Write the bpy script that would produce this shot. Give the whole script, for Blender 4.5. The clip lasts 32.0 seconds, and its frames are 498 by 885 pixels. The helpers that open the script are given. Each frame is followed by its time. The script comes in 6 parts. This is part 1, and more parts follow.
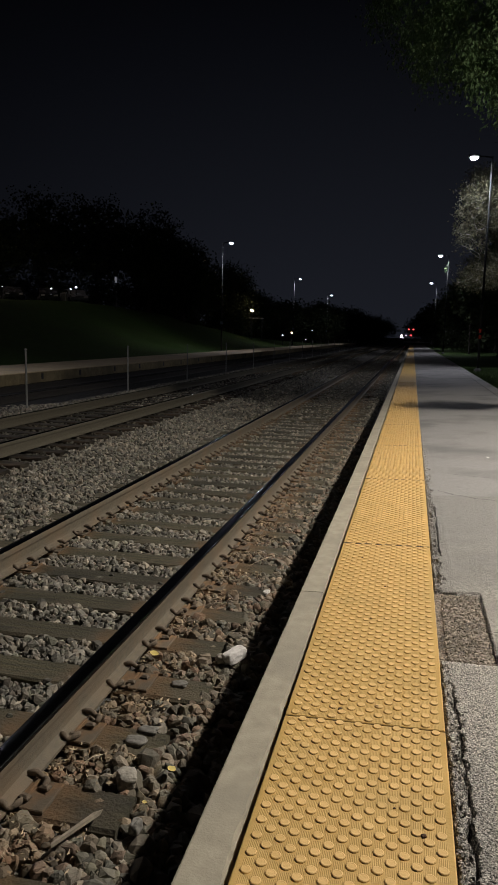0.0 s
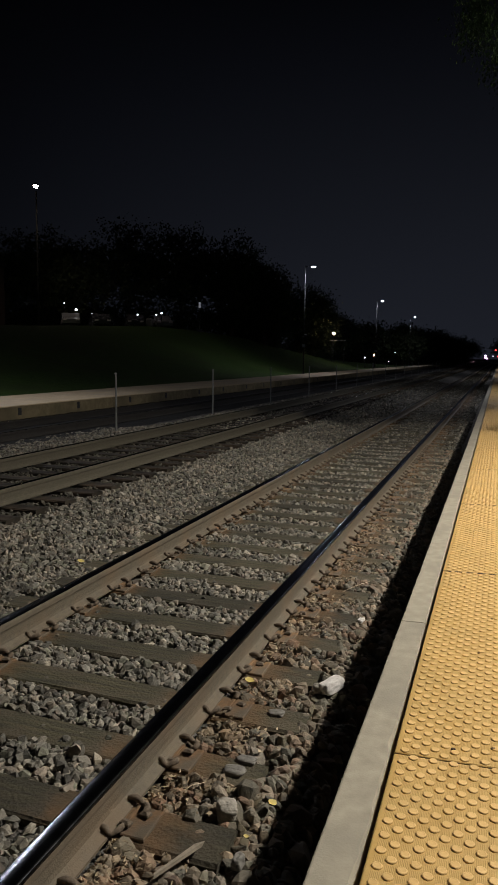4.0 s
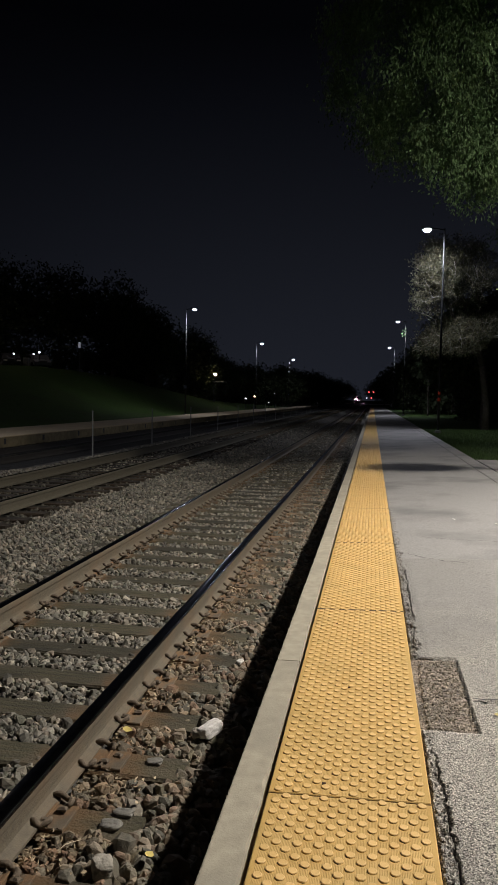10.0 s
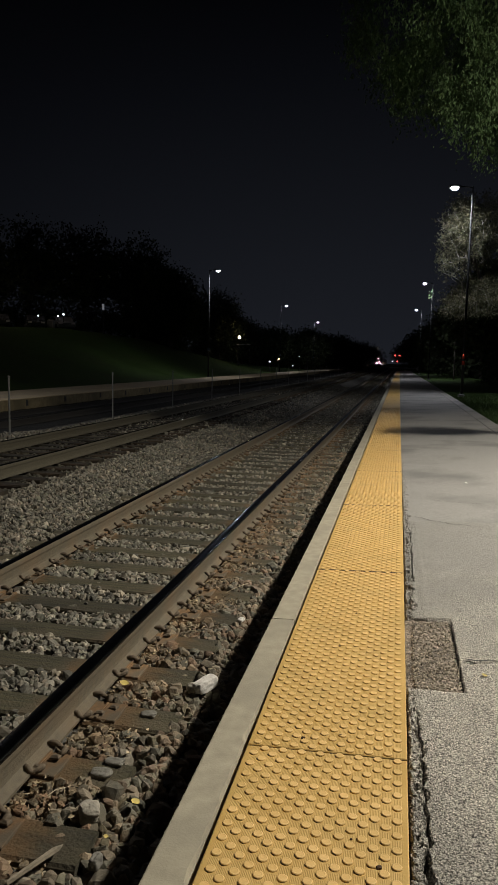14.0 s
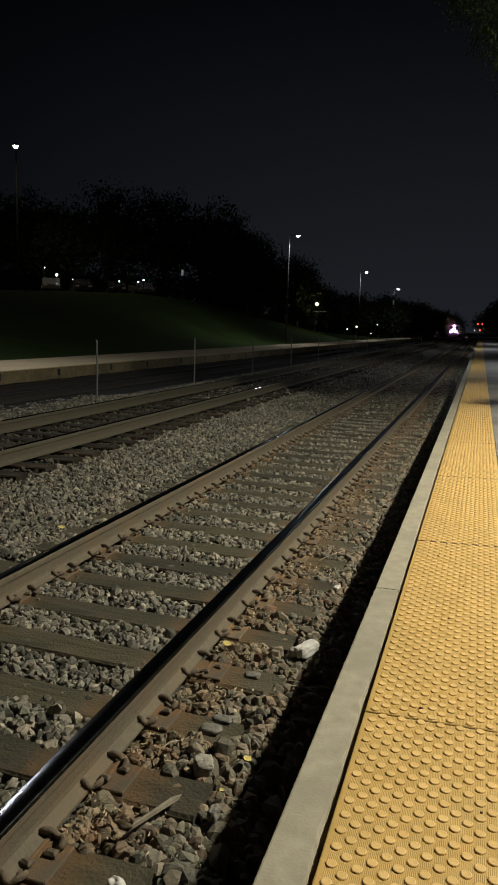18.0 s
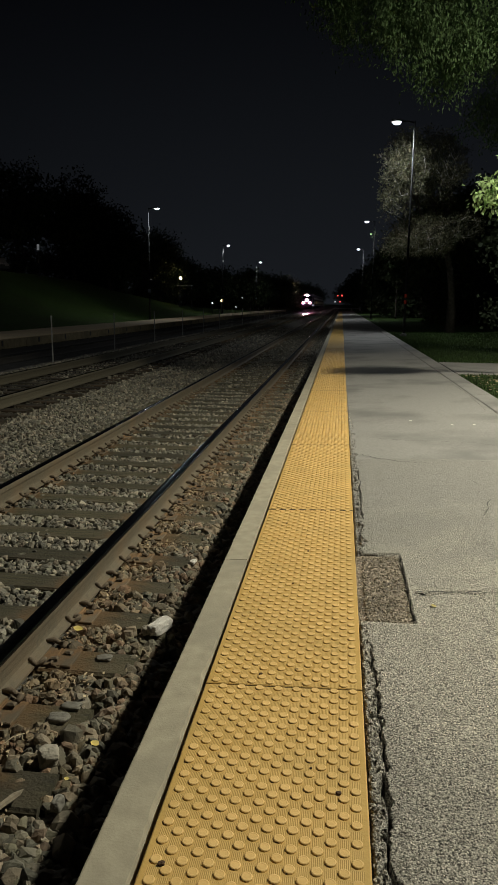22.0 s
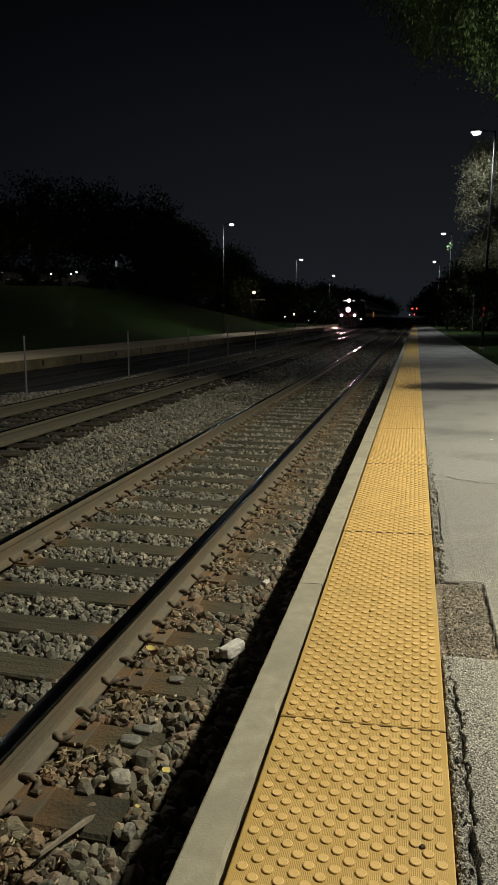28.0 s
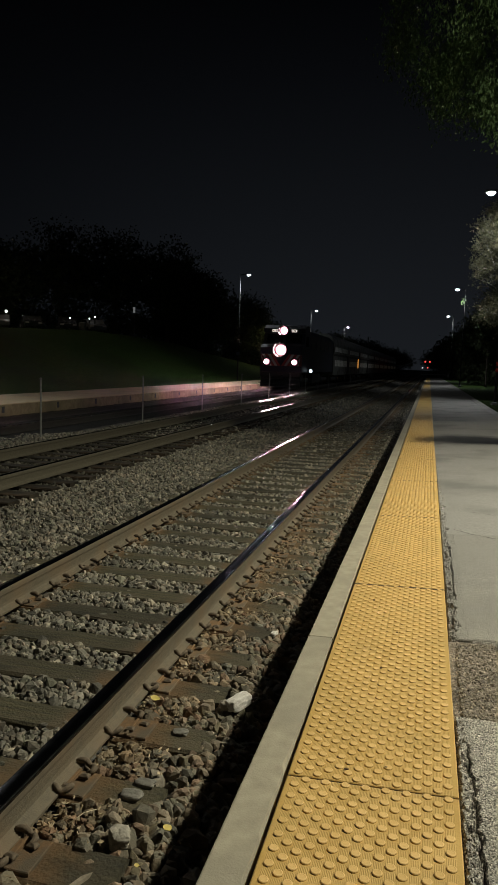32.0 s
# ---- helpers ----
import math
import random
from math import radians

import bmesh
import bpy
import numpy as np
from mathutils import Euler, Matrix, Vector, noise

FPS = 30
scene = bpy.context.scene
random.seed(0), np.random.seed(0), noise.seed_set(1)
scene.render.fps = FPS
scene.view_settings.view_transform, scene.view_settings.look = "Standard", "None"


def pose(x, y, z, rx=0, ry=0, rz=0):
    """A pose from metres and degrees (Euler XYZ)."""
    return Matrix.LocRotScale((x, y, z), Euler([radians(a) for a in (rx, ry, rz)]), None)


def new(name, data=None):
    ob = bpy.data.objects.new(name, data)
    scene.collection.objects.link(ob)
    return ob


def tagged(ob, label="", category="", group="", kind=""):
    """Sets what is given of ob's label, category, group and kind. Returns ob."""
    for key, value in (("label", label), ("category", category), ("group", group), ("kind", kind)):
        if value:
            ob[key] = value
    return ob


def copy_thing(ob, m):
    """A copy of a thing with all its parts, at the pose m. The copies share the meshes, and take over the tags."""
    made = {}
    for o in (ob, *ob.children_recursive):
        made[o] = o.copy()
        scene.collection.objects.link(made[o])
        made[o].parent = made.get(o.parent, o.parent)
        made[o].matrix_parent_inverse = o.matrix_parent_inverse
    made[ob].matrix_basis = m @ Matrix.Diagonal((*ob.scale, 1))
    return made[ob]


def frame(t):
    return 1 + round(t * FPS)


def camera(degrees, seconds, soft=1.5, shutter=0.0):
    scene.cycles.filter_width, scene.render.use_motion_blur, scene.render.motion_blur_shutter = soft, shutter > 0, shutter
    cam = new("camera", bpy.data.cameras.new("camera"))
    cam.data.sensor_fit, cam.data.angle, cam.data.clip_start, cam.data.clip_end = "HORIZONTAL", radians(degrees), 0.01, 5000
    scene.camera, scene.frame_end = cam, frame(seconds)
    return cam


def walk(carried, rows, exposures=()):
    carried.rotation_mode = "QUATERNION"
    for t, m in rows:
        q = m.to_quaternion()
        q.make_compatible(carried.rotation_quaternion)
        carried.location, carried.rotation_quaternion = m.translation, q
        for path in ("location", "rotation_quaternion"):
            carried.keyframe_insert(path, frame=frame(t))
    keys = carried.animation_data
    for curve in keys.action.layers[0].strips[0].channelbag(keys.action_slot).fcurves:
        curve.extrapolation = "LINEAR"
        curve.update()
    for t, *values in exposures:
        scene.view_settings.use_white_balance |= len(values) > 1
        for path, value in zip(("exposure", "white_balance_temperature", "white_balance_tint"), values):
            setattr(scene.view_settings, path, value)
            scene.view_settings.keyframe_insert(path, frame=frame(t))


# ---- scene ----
cam = camera(38.5, 32.0, 1.5, 0.5)
PATH = [
    (0, pose(0.406, -2.585, 1.476, 81.37, -1.33, 12.80)),
    (0.5, pose(0.389, -2.576, 1.474, 81.16, -1.30, 11.79)),
    (1, pose(0.508, -2.579, 1.476, 80.16, -1.24, 11.49)),
    (1.5, pose(0.510, -2.628, 1.479, 77.44, 1.24, 12.64)),
    (2, pose(0.391, -2.644, 1.476, 75.11, 4.78, 17.14)),
    (2.5, pose(0.349, -2.603, 1.491, 75.52, 5.27, 23.55)),
    (3, pose(0.393, -2.550, 1.490, 78.48, 3.75, 24.86)),
    (3.5, pose(0.340, -2.531, 1.496, 81.29, 0.34, 21.01)),
    (4, pose(0.295, -2.554, 1.468, 83.08, -0.72, 19.23)),
    (4.5, pose(0.422, -2.554, 1.464, 83.37, -1.93, 17.66)),
    (6.5, pose(0.455, -2.548, 1.479, 81.75, -0.49, 15.28)),
    (7, pose(0.539, -2.546, 1.473, 82.56, -0.99, 16.13)),
    (7.5, pose(0.474, -2.561, 1.496, 84.22, 0.12, 15.27)),
    (8, pose(0.376, -2.591, 1.493, 85.38, 0.28, 13.98)),
    (8.5, pose(0.428, -2.592, 1.490, 85.73, -1.05, 13.17)),
    (9, pose(0.537, -2.600, 1.485, 86.03, -1.81, 12.50)),
    (9.5, pose(0.472, -2.608, 1.498, 86.42, -1.44, 11.34)),
    (10, pose(0.352, -2.620, 1.504, 86.45, -1.02, 9.83)),
    (10.5, pose(0.389, -2.602, 1.498, 85.87, -1.77, 8.97)),
    (11, pose(0.520, -2.608, 1.494, 85.29, -2.11, 8.72)),
    (11.5, pose(0.478, -2.615, 1.500, 84.93, -1.17, 8.75)),
    (12, pose(0.352, -2.633, 1.499, 84.56, -0.07, 9.08)),
    (12.5, pose(0.376, -2.617, 1.489, 84.03, -0.61, 9.88)),
    (13, pose(0.522, -2.594, 1.482, 83.80, -1.45, 11.00)),
    (13.5, pose(0.517, -2.578, 1.489, 83.73, -1.22, 11.34)),
    (15.5, pose(0.499, -2.578, 1.481, 82.39, -1.00, 14.33)),
    (16, pose(0.374, -2.601, 1.480, 82.30, -0.40, 15.02)),
    (16.5, pose(0.378, -2.595, 1.469, 81.95, -1.00, 15.45)),
    (17, pose(0.500, -2.583, 1.468, 81.66, -1.92, 16.03)),
    (17.5, pose(0.436, -2.588, 1.478, 81.31, -1.84, 16.51)),
    (18, pose(0.315, -2.606, 1.471, 80.71, -1.78, 17.84)),
    (18.5, pose(0.337, -2.574, 1.464, 78.62, -2.19, 20.57)),
    (19, pose(0.404, -2.574, 1.487, 76.60, -4.77, 29.87)),
    (19.5, pose(0.422, -2.610, 1.488, 77.41, -3.17, 21.80)),
    (20, pose(0.410, -2.621, 1.476, 78.21, -2.34, 12.64)),
    (20.5, pose(0.461, -2.577, 1.470, 78.78, -2.06, 7.79)),
    (21, pose(0.534, -2.514, 1.469, 78.86, -1.83, 7.39)),
    (21.5, pose(0.529, -2.494, 1.476, 78.79, -1.37, 7.41)),
    (22, pose(0.477, -2.532, 1.470, 78.95, -0.67, 7.29)),
    (22.5, pose(0.478, -2.547, 1.471, 79.07, -0.41, 7.04)),
    (23, pose(0.495, -2.532, 1.475, 79.26, -0.64, 7.24)),
    (23.5, pose(0.486, -2.531, 1.474, 79.47, -0.87, 7.91)),
    (24, pose(0.477, -2.537, 1.477, 79.58, -0.92, 9.91)),
    (24.5, pose(0.462, -2.523, 1.470, 79.65, -0.89, 13.09)),
    (25, pose(0.451, -2.533, 1.473, 79.88, -1.02, 14.25)),
    (25.5, pose(0.445, -2.525, 1.480, 80.05, -1.24, 14.29)),
    (27.5, pose(0.435, -2.496, 1.504, 79.85, -0.21, 12.54)),
    (28, pose(0.435, -2.457, 1.498, 79.96, -0.35, 13.01)),
    (28.5, pose(0.426, -2.460, 1.504, 80.54, -0.96, 12.19)),
    (29, pose(0.430, -2.433, 1.507, 81.19, -1.15, 12.04)),
    (29.5, pose(0.438, -2.448, 1.505, 82.08, -1.14, 12.16)),
    (30, pose(0.434, -2.454, 1.504, 82.70, -1.22, 12.33)),
    (30.5, pose(0.432, -2.452, 1.501, 83.11, -1.36, 12.70)),
    (31, pose(0.422, -2.451, 1.499, 83.37, -1.56, 13.18)),
    (31.5, pose(0.414, -2.446, 1.496, 83.54, -1.83, 13.66)),
    (32, pose(0.418, -2.453, 1.500, 83.74, -1.94, 14.13)),
]
EXPOSURES = [(0, 0.06, 6100, 20), (1, 0.08, 6100, 20), (2, 0.08, 6150, 19), (3, 0.28, 6200, 17), (4, 0.24, 6050, 19), (7, 0.2, 6050, 20), (8, 0.27, 6000, 20), (9, 0.37, 6050, 19), (10, 0.29, 6000, 20), (11, 0.25, 6000, 20), (13, 0.12, 6200, 17), (16, 0.06, 6350, 11), (17, 0.28, 6400, 9), (18, 0.3, 6450, 9), (19, 0.42, 6700, 8), (20, 0.22, 6450, 7), (21, 0.0, 6450, 7), (23, -0.10, 6450, 7), (25, 0.0, 6450, 6), (28, 0.12, 6450, 6), (29, 0.04, 6450, 6), (32, -0.05, 6550, 6)]
walk(cam, PATH, EXPOSURES)
# ---------- light ----------
world = bpy.data.worlds.new("night_sky")
scene.world = world
world.use_nodes = True
wn, wl = world.node_tree.nodes, world.node_tree.links
tc = wn.new("ShaderNodeTexCoord")
sx = wn.new("ShaderNodeSeparateXYZ")
rp = wn.new("ShaderNodeValToRGB")
wl.new(tc.outputs["Generated"], sx.inputs[0])
wl.new(sx.outputs["Z"], rp.inputs[0])
rp.color_ramp.elements[0].position = 0.0
rp.color_ramp.elements[0].color = (0.0088, 0.0100, 0.0126, 1)
rp.color_ramp.elements[1].position = 0.45
rp.color_ramp.elements[1].color = (0.0009, 0.0010, 0.0014, 1)
glow_dir = wn.new("ShaderNodeMapRange")
glow_dir.inputs["From Min"].default_value, glow_dir.inputs["From Max"].default_value = 0.72, 0.99
glow_dir.inputs["To Min"].default_value, glow_dir.inputs["To Max"].default_value = 0.28, 1.15
wl.new(sx.outputs["Y"], glow_dir.inputs["Value"])
wl.new(rp.outputs[0], wn["Background"].inputs[0])
wl.new(glow_dir.outputs[0], wn["Background"].inputs[1])


def lamp_light(name, x, y, z, watts, size=0.35, col=(0.92, 0.96, 1.0), spread=170):
    d = bpy.data.lights.new(name, "AREA")
    d.shape, d.size, d.energy, d.color, d.spread = "DISK", size, watts, col, radians(spread)
    ob = new(name, d)
    ob.matrix_world = pose(x, y, z)
    return ob


WARM = (0.97, 0.92, 0.75)
lamp_light("park_lamp_light", 6.9, 4.4, 9.08, 2150, 0.65, WARM, 160)
for ly in (30.0, 67.0, 101.0):
    lamp_light("platform_lamp_light", 2.5, ly, 8.84, 270 if ly < 40 else 200, spread=164 if ly < 40 else 135)
for ly, w in ((12.6, 235), (53.8, 150), (89.4, 150), (126.0, 150)):
    lamp_light("far_platform_lamp_light", -14.0, ly, 8.42, w, spread=168)
lamp_light("street_lamp_light", -40.2, 54.4, 16.1, 160, 0.5, (1.0, 0.85, 0.62), 150)

# ---------- materials ----------


def mat(name, c1, c2, scale=8.0, rough=0.8, bump=0.3, bscale=60.0, metal=0.0, c3=None, stain=1.2, rvar=0.1, per=0.0, island=0.0, spec=0.5, bdist=0.01, stretch=None, palette=None):
    """Two-scale procedural surface: grain c1-c2 at scale, slow stains towards c3."""
    m = bpy.data.materials.new(name)
    m.use_nodes = True
    nt = m.node_tree
    n, l = nt.nodes, nt.links
    b = n["Principled BSDF"]
    co = n.new("ShaderNodeTexCoord")
    no = n.new("ShaderNodeTexNoise")
    no.inputs["Scale"].default_value, no.inputs["Detail"].default_value = scale, 6
    src0 = co.outputs["Object"]
    if stretch:
        mp = n.new("ShaderNodeMapping")
        mp.inputs["Scale"].default_value = stretch
        l.new(src0, mp.inputs["Vector"])
        src0 = mp.outputs[0]
    l.new(src0, no.inputs["Vector"])
    r = n.new("ShaderNodeValToRGB")
    r.color_ramp.elements[0].position, r.color_ramp.elements[1].position = 0.32, 0.68
    r.color_ramp.elements[0].color, r.color_ramp.elements[1].color = (*c1, 1), (*c2, 1)
    l.new(no.outputs["Fac"], r.inputs[0])
    col = r.outputs[0]
    if c3:
        n2 = n.new("ShaderNodeTexNoise")
        n2.inputs["Scale"].default_value, n2.inputs["Detail"].default_value = stain, 4
        l.new(co.outputs["Object"], n2.inputs["Vector"])
        r2 = n.new("ShaderNodeValToRGB")
        r2.color_ramp.elements[0].position, r2.color_ramp.elements[1].position = 0.48, 0.66
        l.new(n2.outputs["Fac"], r2.inputs[0])
        mx = n.new("ShaderNodeMixRGB")
        l.new(r2.outputs[0], mx.inputs[0])
        l.new(col, mx.inputs[1])
        mx.inputs[2].default_value = (*c3, 1)
        col = mx.outputs[0]
    if palette:
        gr = n.new("ShaderNodeValToRGB")
        gr.color_ramp.interpolation = "CONSTANT"
        while len(gr.color_ramp.elements) < len(palette):
            gr.color_ramp.elements.new(0.5)
        for i, c in enumerate(palette):
            gr.color_ramp.elements[i].position = i / len(palette)
            gr.color_ramp.elements[i].color = (*c, 1)
        wn_ = n.new("ShaderNodeTexWhiteNoise")
        wn_.noise_dimensions = "1D"
        l.new(n.new("ShaderNodeNewGeometry").outputs["Random Per Island"], wn_.inputs["W"])
        l.new(wn_.outputs["Value"], gr.inputs[0])
        mt = n.new("ShaderNodeMixRGB")
        mt.blend_type = "MULTIPLY"
        mt.inputs[0].default_value = 1
        l.new(col, mt.inputs[1])
        l.new(gr.outputs[0], mt.inputs[2])
        col = mt.outputs[0]
    if per or island:
        src = n.new("ShaderNodeObjectInfo").outputs["Random"] if per else n.new("ShaderNodeNewGeometry").outputs["Random Per Island"]
        mr = n.new("ShaderNodeMapRange")
        k = per or island
        mr.inputs["To Min"].default_value, mr.inputs["To Max"].default_value = 1 - k, 1 + k
        l.new(src, mr.inputs["Value"])
        hs = n.new("ShaderNodeHueSaturation")
        l.new(mr.outputs[0], hs.inputs["Value"])
        l.new(col, hs.inputs["Color"])
        col = hs.outputs[0]
    l.new(col, b.inputs["Base Color"])
    b.inputs["Metallic"].default_value = metal
    b.inputs["Specular IOR Level"].default_value = spec
    rr = n.new("ShaderNodeMapRange")
    rr.inputs["To Min"].default_value, rr.inputs["To Max"].default_value = max(0.03, rough - rvar), min(1, rough + rvar)
    l.new(no.outputs["Fac"], rr.inputs["Value"])
    l.new(rr.outputs[0], b.inputs["Roughness"])
    if bump:
        nb = n.new("ShaderNodeTexNoise")
        nb.inputs["Scale"].default_value, nb.inputs["Detail"].default_value = bscale, 5
        l.new(co.outputs["Object"], nb.inputs["Vector"])
        bp = n.new("ShaderNodeBump")
        bp.inputs["Strength"].default_value, bp.inputs["Distance"].default_value = bump, bdist
        l.new(nb.outputs["Fac"], bp.inputs["Height"])
        l.new(bp.outputs[0], b.inputs["Normal"])
    return m


def granulate(m, scale, lo=0.88, hi=1.38):
    """Small stones packed in the surface: each its own shade, dark between them."""
    n, l = m.node_tree.nodes, m.node_tree.links
    b = n["Principled BSDF"]
    old = b.inputs["Base Color"].links[0].from_socket
    co = n.new("ShaderNodeTexCoord")
    vo = n.new("ShaderNodeTexVoronoi")
    vo.inputs["Scale"].default_value = scale
    l.new(co.outputs["Object"], vo.inputs["Vector"])
    sp_ = n.new("ShaderNodeSeparateColor")
    l.new(vo.outputs["Color"], sp_.inputs[0])
    mr = n.new("ShaderNodeMapRange")
    mr.inputs["To Min"].default_value, mr.inputs["To Max"].default_value = lo, hi
    l.new(sp_.outputs[0], mr.inputs["Value"])
    ed_ = n.new("ShaderNodeMapRange")
    ed_.inputs["From Min"].default_value, ed_.inputs["From Max"].default_value = 0.35, 0.75
    ed_.inputs["To Min"].default_value, ed_.inputs["To Max"].default_value = 1.0, 0.42
    l.new(vo.outputs["Distance"], ed_.inputs["Value"])
    ml = n.new("ShaderNodeMath")
    ml.operation = "MULTIPLY"
    l.new(mr.outputs[0], ml.inputs[0])
    l.new(ed_.outputs[0], ml.inputs[1])
    hs = n.new("ShaderNodeHueSaturation")
    l.new(ml.outputs[0], hs.inputs["Value"])
    l.new(old, hs.inputs["Color"])
    l.new(hs.outputs[0], b.inputs["Base Color"])


def lamp_glow(name, core, rim):
    """Round lamp, white-hot in the middle, its pink glare painted into the fading rim."""
    m = bpy.data.materials.new(name)
    m.use_nodes = True
    n, l = m.node_tree.nodes, m.node_tree.links
    b = n["Principled BSDF"]
    b.inputs["Base Color"].default_value = (0.3, 0.3, 0.3, 1)
    co = n.new("ShaderNodeTexCoord")
    ml = n.new("ShaderNodeVectorMath")
    ml.operation = "MULTIPLY"
    ml.inputs[1].default_value = (2, 0, 2)
    l.new(co.outputs["Generated"], ml.inputs[0])
    di = n.new("ShaderNodeVectorMath")
    di.operation = "DISTANCE"
    di.inputs[1].default_value = (1, 0, 1)
    l.new(ml.outputs[0], di.inputs[0])
    r = n.new("ShaderNodeValToRGB")
    r.color_ramp.elements[0].position, r.color_ramp.elements[1].position = 0.3, 0.9
    r.color_ramp.elements[0].color, r.color_ramp.elements[1].color = (1.0, 0.60, 0.68, 1), (1.0, 0.30, 0.45, 1)
    l.new(di.outputs["Value"], r.inputs[0])
    l.new(r.outputs[0], b.inputs["Emission Color"])
    sq = n.new("ShaderNodeMath")
    sq.operation = "POWER"
    sq.inputs[1].default_value = 1.6
    l.new(di.outputs["Value"], sq.inputs[0])
    fall = n.new("ShaderNodeMath")
    fall.operation = "POWER"
    fall.inputs[0].default_value = rim / core
    l.new(sq.outputs[0], fall.inputs[1])
    tot = n.new("ShaderNodeMath")
    tot.operation = "MULTIPLY"
    tot.inputs[1].default_value = core
    l.new(fall.outputs[0], tot.inputs[0])
    l.new(tot.outputs[0], b.inputs["Emission Strength"])
    return m


def glow(name, col, strength):
    m = bpy.data.materials.new(name)
    m.use_nodes = True
    b = m.node_tree.nodes["Principled BSDF"]
    b.inputs["Base Color"].default_value = (0.8, 0.8, 0.8, 1)
    b.inputs["Emission Color"].default_value = (*col, 1)
    b.inputs["Emission Strength"].default_value = strength
    return m


M_CONC = mat("concrete_coping", (0.287, 0.256, 0.189), (0.377, 0.337, 0.249), 14, 0.85, 0.18, 120, c3=(0.262, 0.236, 0.179), stain=1.6)
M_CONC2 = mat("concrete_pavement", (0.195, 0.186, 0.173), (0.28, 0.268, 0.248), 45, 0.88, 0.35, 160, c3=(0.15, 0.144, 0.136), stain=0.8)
M_YELLOW = mat("tactile_yellow", (0.49, 0.308, 0.088), (0.57, 0.366, 0.115), 6, 0.55, 0.12, 90, c3=(0.475, 0.315, 0.10), stain=2.2, spec=0.4)
M_RAILSIDE = mat("rail_rust", (0.096, 0.079, 0.053), (0.134, 0.110, 0.073), 30, 0.8, 0.3, 150, c3=(0.135, 0.099, 0.060), stain=2)
# Rail sides get darker from the near track to the far one.
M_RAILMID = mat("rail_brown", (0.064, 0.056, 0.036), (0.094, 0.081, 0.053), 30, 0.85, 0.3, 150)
M_RAILDARK = mat("rail_very_dark", (0.022, 0.020, 0.017), (0.04, 0.035, 0.03), 20, 0.8, 0.3, 100)
M_RAILTOP = mat("rail_polished", (0.14, 0.14, 0.14), (0.18, 0.18, 0.18), 20, 0.175, 0.02, 80, metal=1.0, rvar=0.05)
M_RAILDULL = mat("rail_dull_top", (0.10, 0.096, 0.09), (0.13, 0.125, 0.118), 20, 0.075, 0.01, 80, metal=1.0, rvar=0.03)
M_TIE = mat("tie_wood", (0.018, 0.0165, 0.008), (0.068, 0.059, 0.030), 30, 0.9, 0.9, 60, c3=(0.058, 0.046, 0.027), stain=3, per=0.3, stretch=(0.07, 1, 1))


def rust_at_rails(m):
    """Rust washed out of the tie plates into the wood about each rail."""
    n, l = m.node_tree.nodes, m.node_tree.links
    bs = n["Principled BSDF"]
    old = bs.inputs["Base Color"].links[0].from_socket
    co = n.new("ShaderNodeTexCoord")
    xyz = n.new("ShaderNodeSeparateXYZ")
    l.new(co.outputs["Object"], xyz.inputs[0])
    ab = n.new("ShaderNodeMath")
    ab.operation = "ABSOLUTE"
    l.new(xyz.outputs["X"], ab.inputs[0])
    of = n.new("ShaderNodeMath")
    of.operation = "SUBTRACT"
    of.inputs[1].default_value = 0.80
    l.new(ab.outputs[0], of.inputs[0])
    d = n.new("ShaderNodeMath")
    d.operation = "ABSOLUTE"
    l.new(of.outputs[0], d.inputs[0])
    nz = n.new("ShaderNodeTexNoise")
    nz.inputs["Scale"].default_value, nz.inputs["Detail"].default_value = 9, 6
    l.new(co.outputs["Object"], nz.inputs["Vector"])
    ma = n.new("ShaderNodeMath")
    ma.operation = "MULTIPLY_ADD"
    ma.inputs[1].default_value = 0.45
    l.new(nz.outputs["Fac"], ma.inputs[0])
    l.new(d.outputs[0], ma.inputs[2])
    mr = n.new("ShaderNodeMapRange")
    mr.inputs["From Min"].default_value, mr.inputs["From Max"].default_value = 0.36, 0.58
    mr.inputs["To Min"].default_value, mr.inputs["To Max"].default_value = 0.8, 0.0
    l.new(ma.outputs[0], mr.inputs["Value"])
    mx = n.new("ShaderNodeMix")
    mx.data_type = "RGBA"
    mx.inputs[7].default_value = (0.12, 0.066, 0.026, 1)
    l.new(mr.outputs[0], mx.inputs[0])
    l.new(old, mx.inputs[6])
    l.new(mx.outputs[2], bs.inputs["Base Color"])


rust_at_rails(M_TIE)
M_PLATE = mat("tie_plate_rust", (0.135, 0.080, 0.038), (0.195, 0.112, 0.050), 40, 0.9, 0.4, 150, c3=(0.11, 0.085, 0.055), stain=8, per=0.25)
M_STONE = mat("ballast_stone", (0.093, 0.0875, 0.070), (0.216, 0.203, 0.165), 22, 0.9, 0.4, 130, c3=(0.195, 0.178, 0.142), stain=2.0, island=0.58, palette=((1, 0.98, 0.96), (1, 0.95, 0.9), (1, 0.90, 0.84), (0.62, 0.62, 0.61), (0.97, 0.97, 0.97), (1.38, 1.32, 1.24), (0.84, 0.87, 0.78), (0.74, 0.74, 0.73)))
M_STONE4 = mat("grey_tan_ballast", (0.108, 0.096, 0.074), (0.208, 0.183, 0.143), 22, 0.9, 0.5, 130, c3=(0.175, 0.138, 0.095), stain=3.0, island=0.42, palette=((1, 0.99, 0.96), (0.78, 0.84, 0.82), (1.0, 0.88, 0.80), (0.64, 0.69, 0.68), (1.02, 0.95, 0.87), (0.82, 0.86, 0.76), (1.02, 0.83, 0.74), (0.80, 0.83, 0.80), (1.32, 1.25, 1.14), (0.95, 0.92, 0.88)))
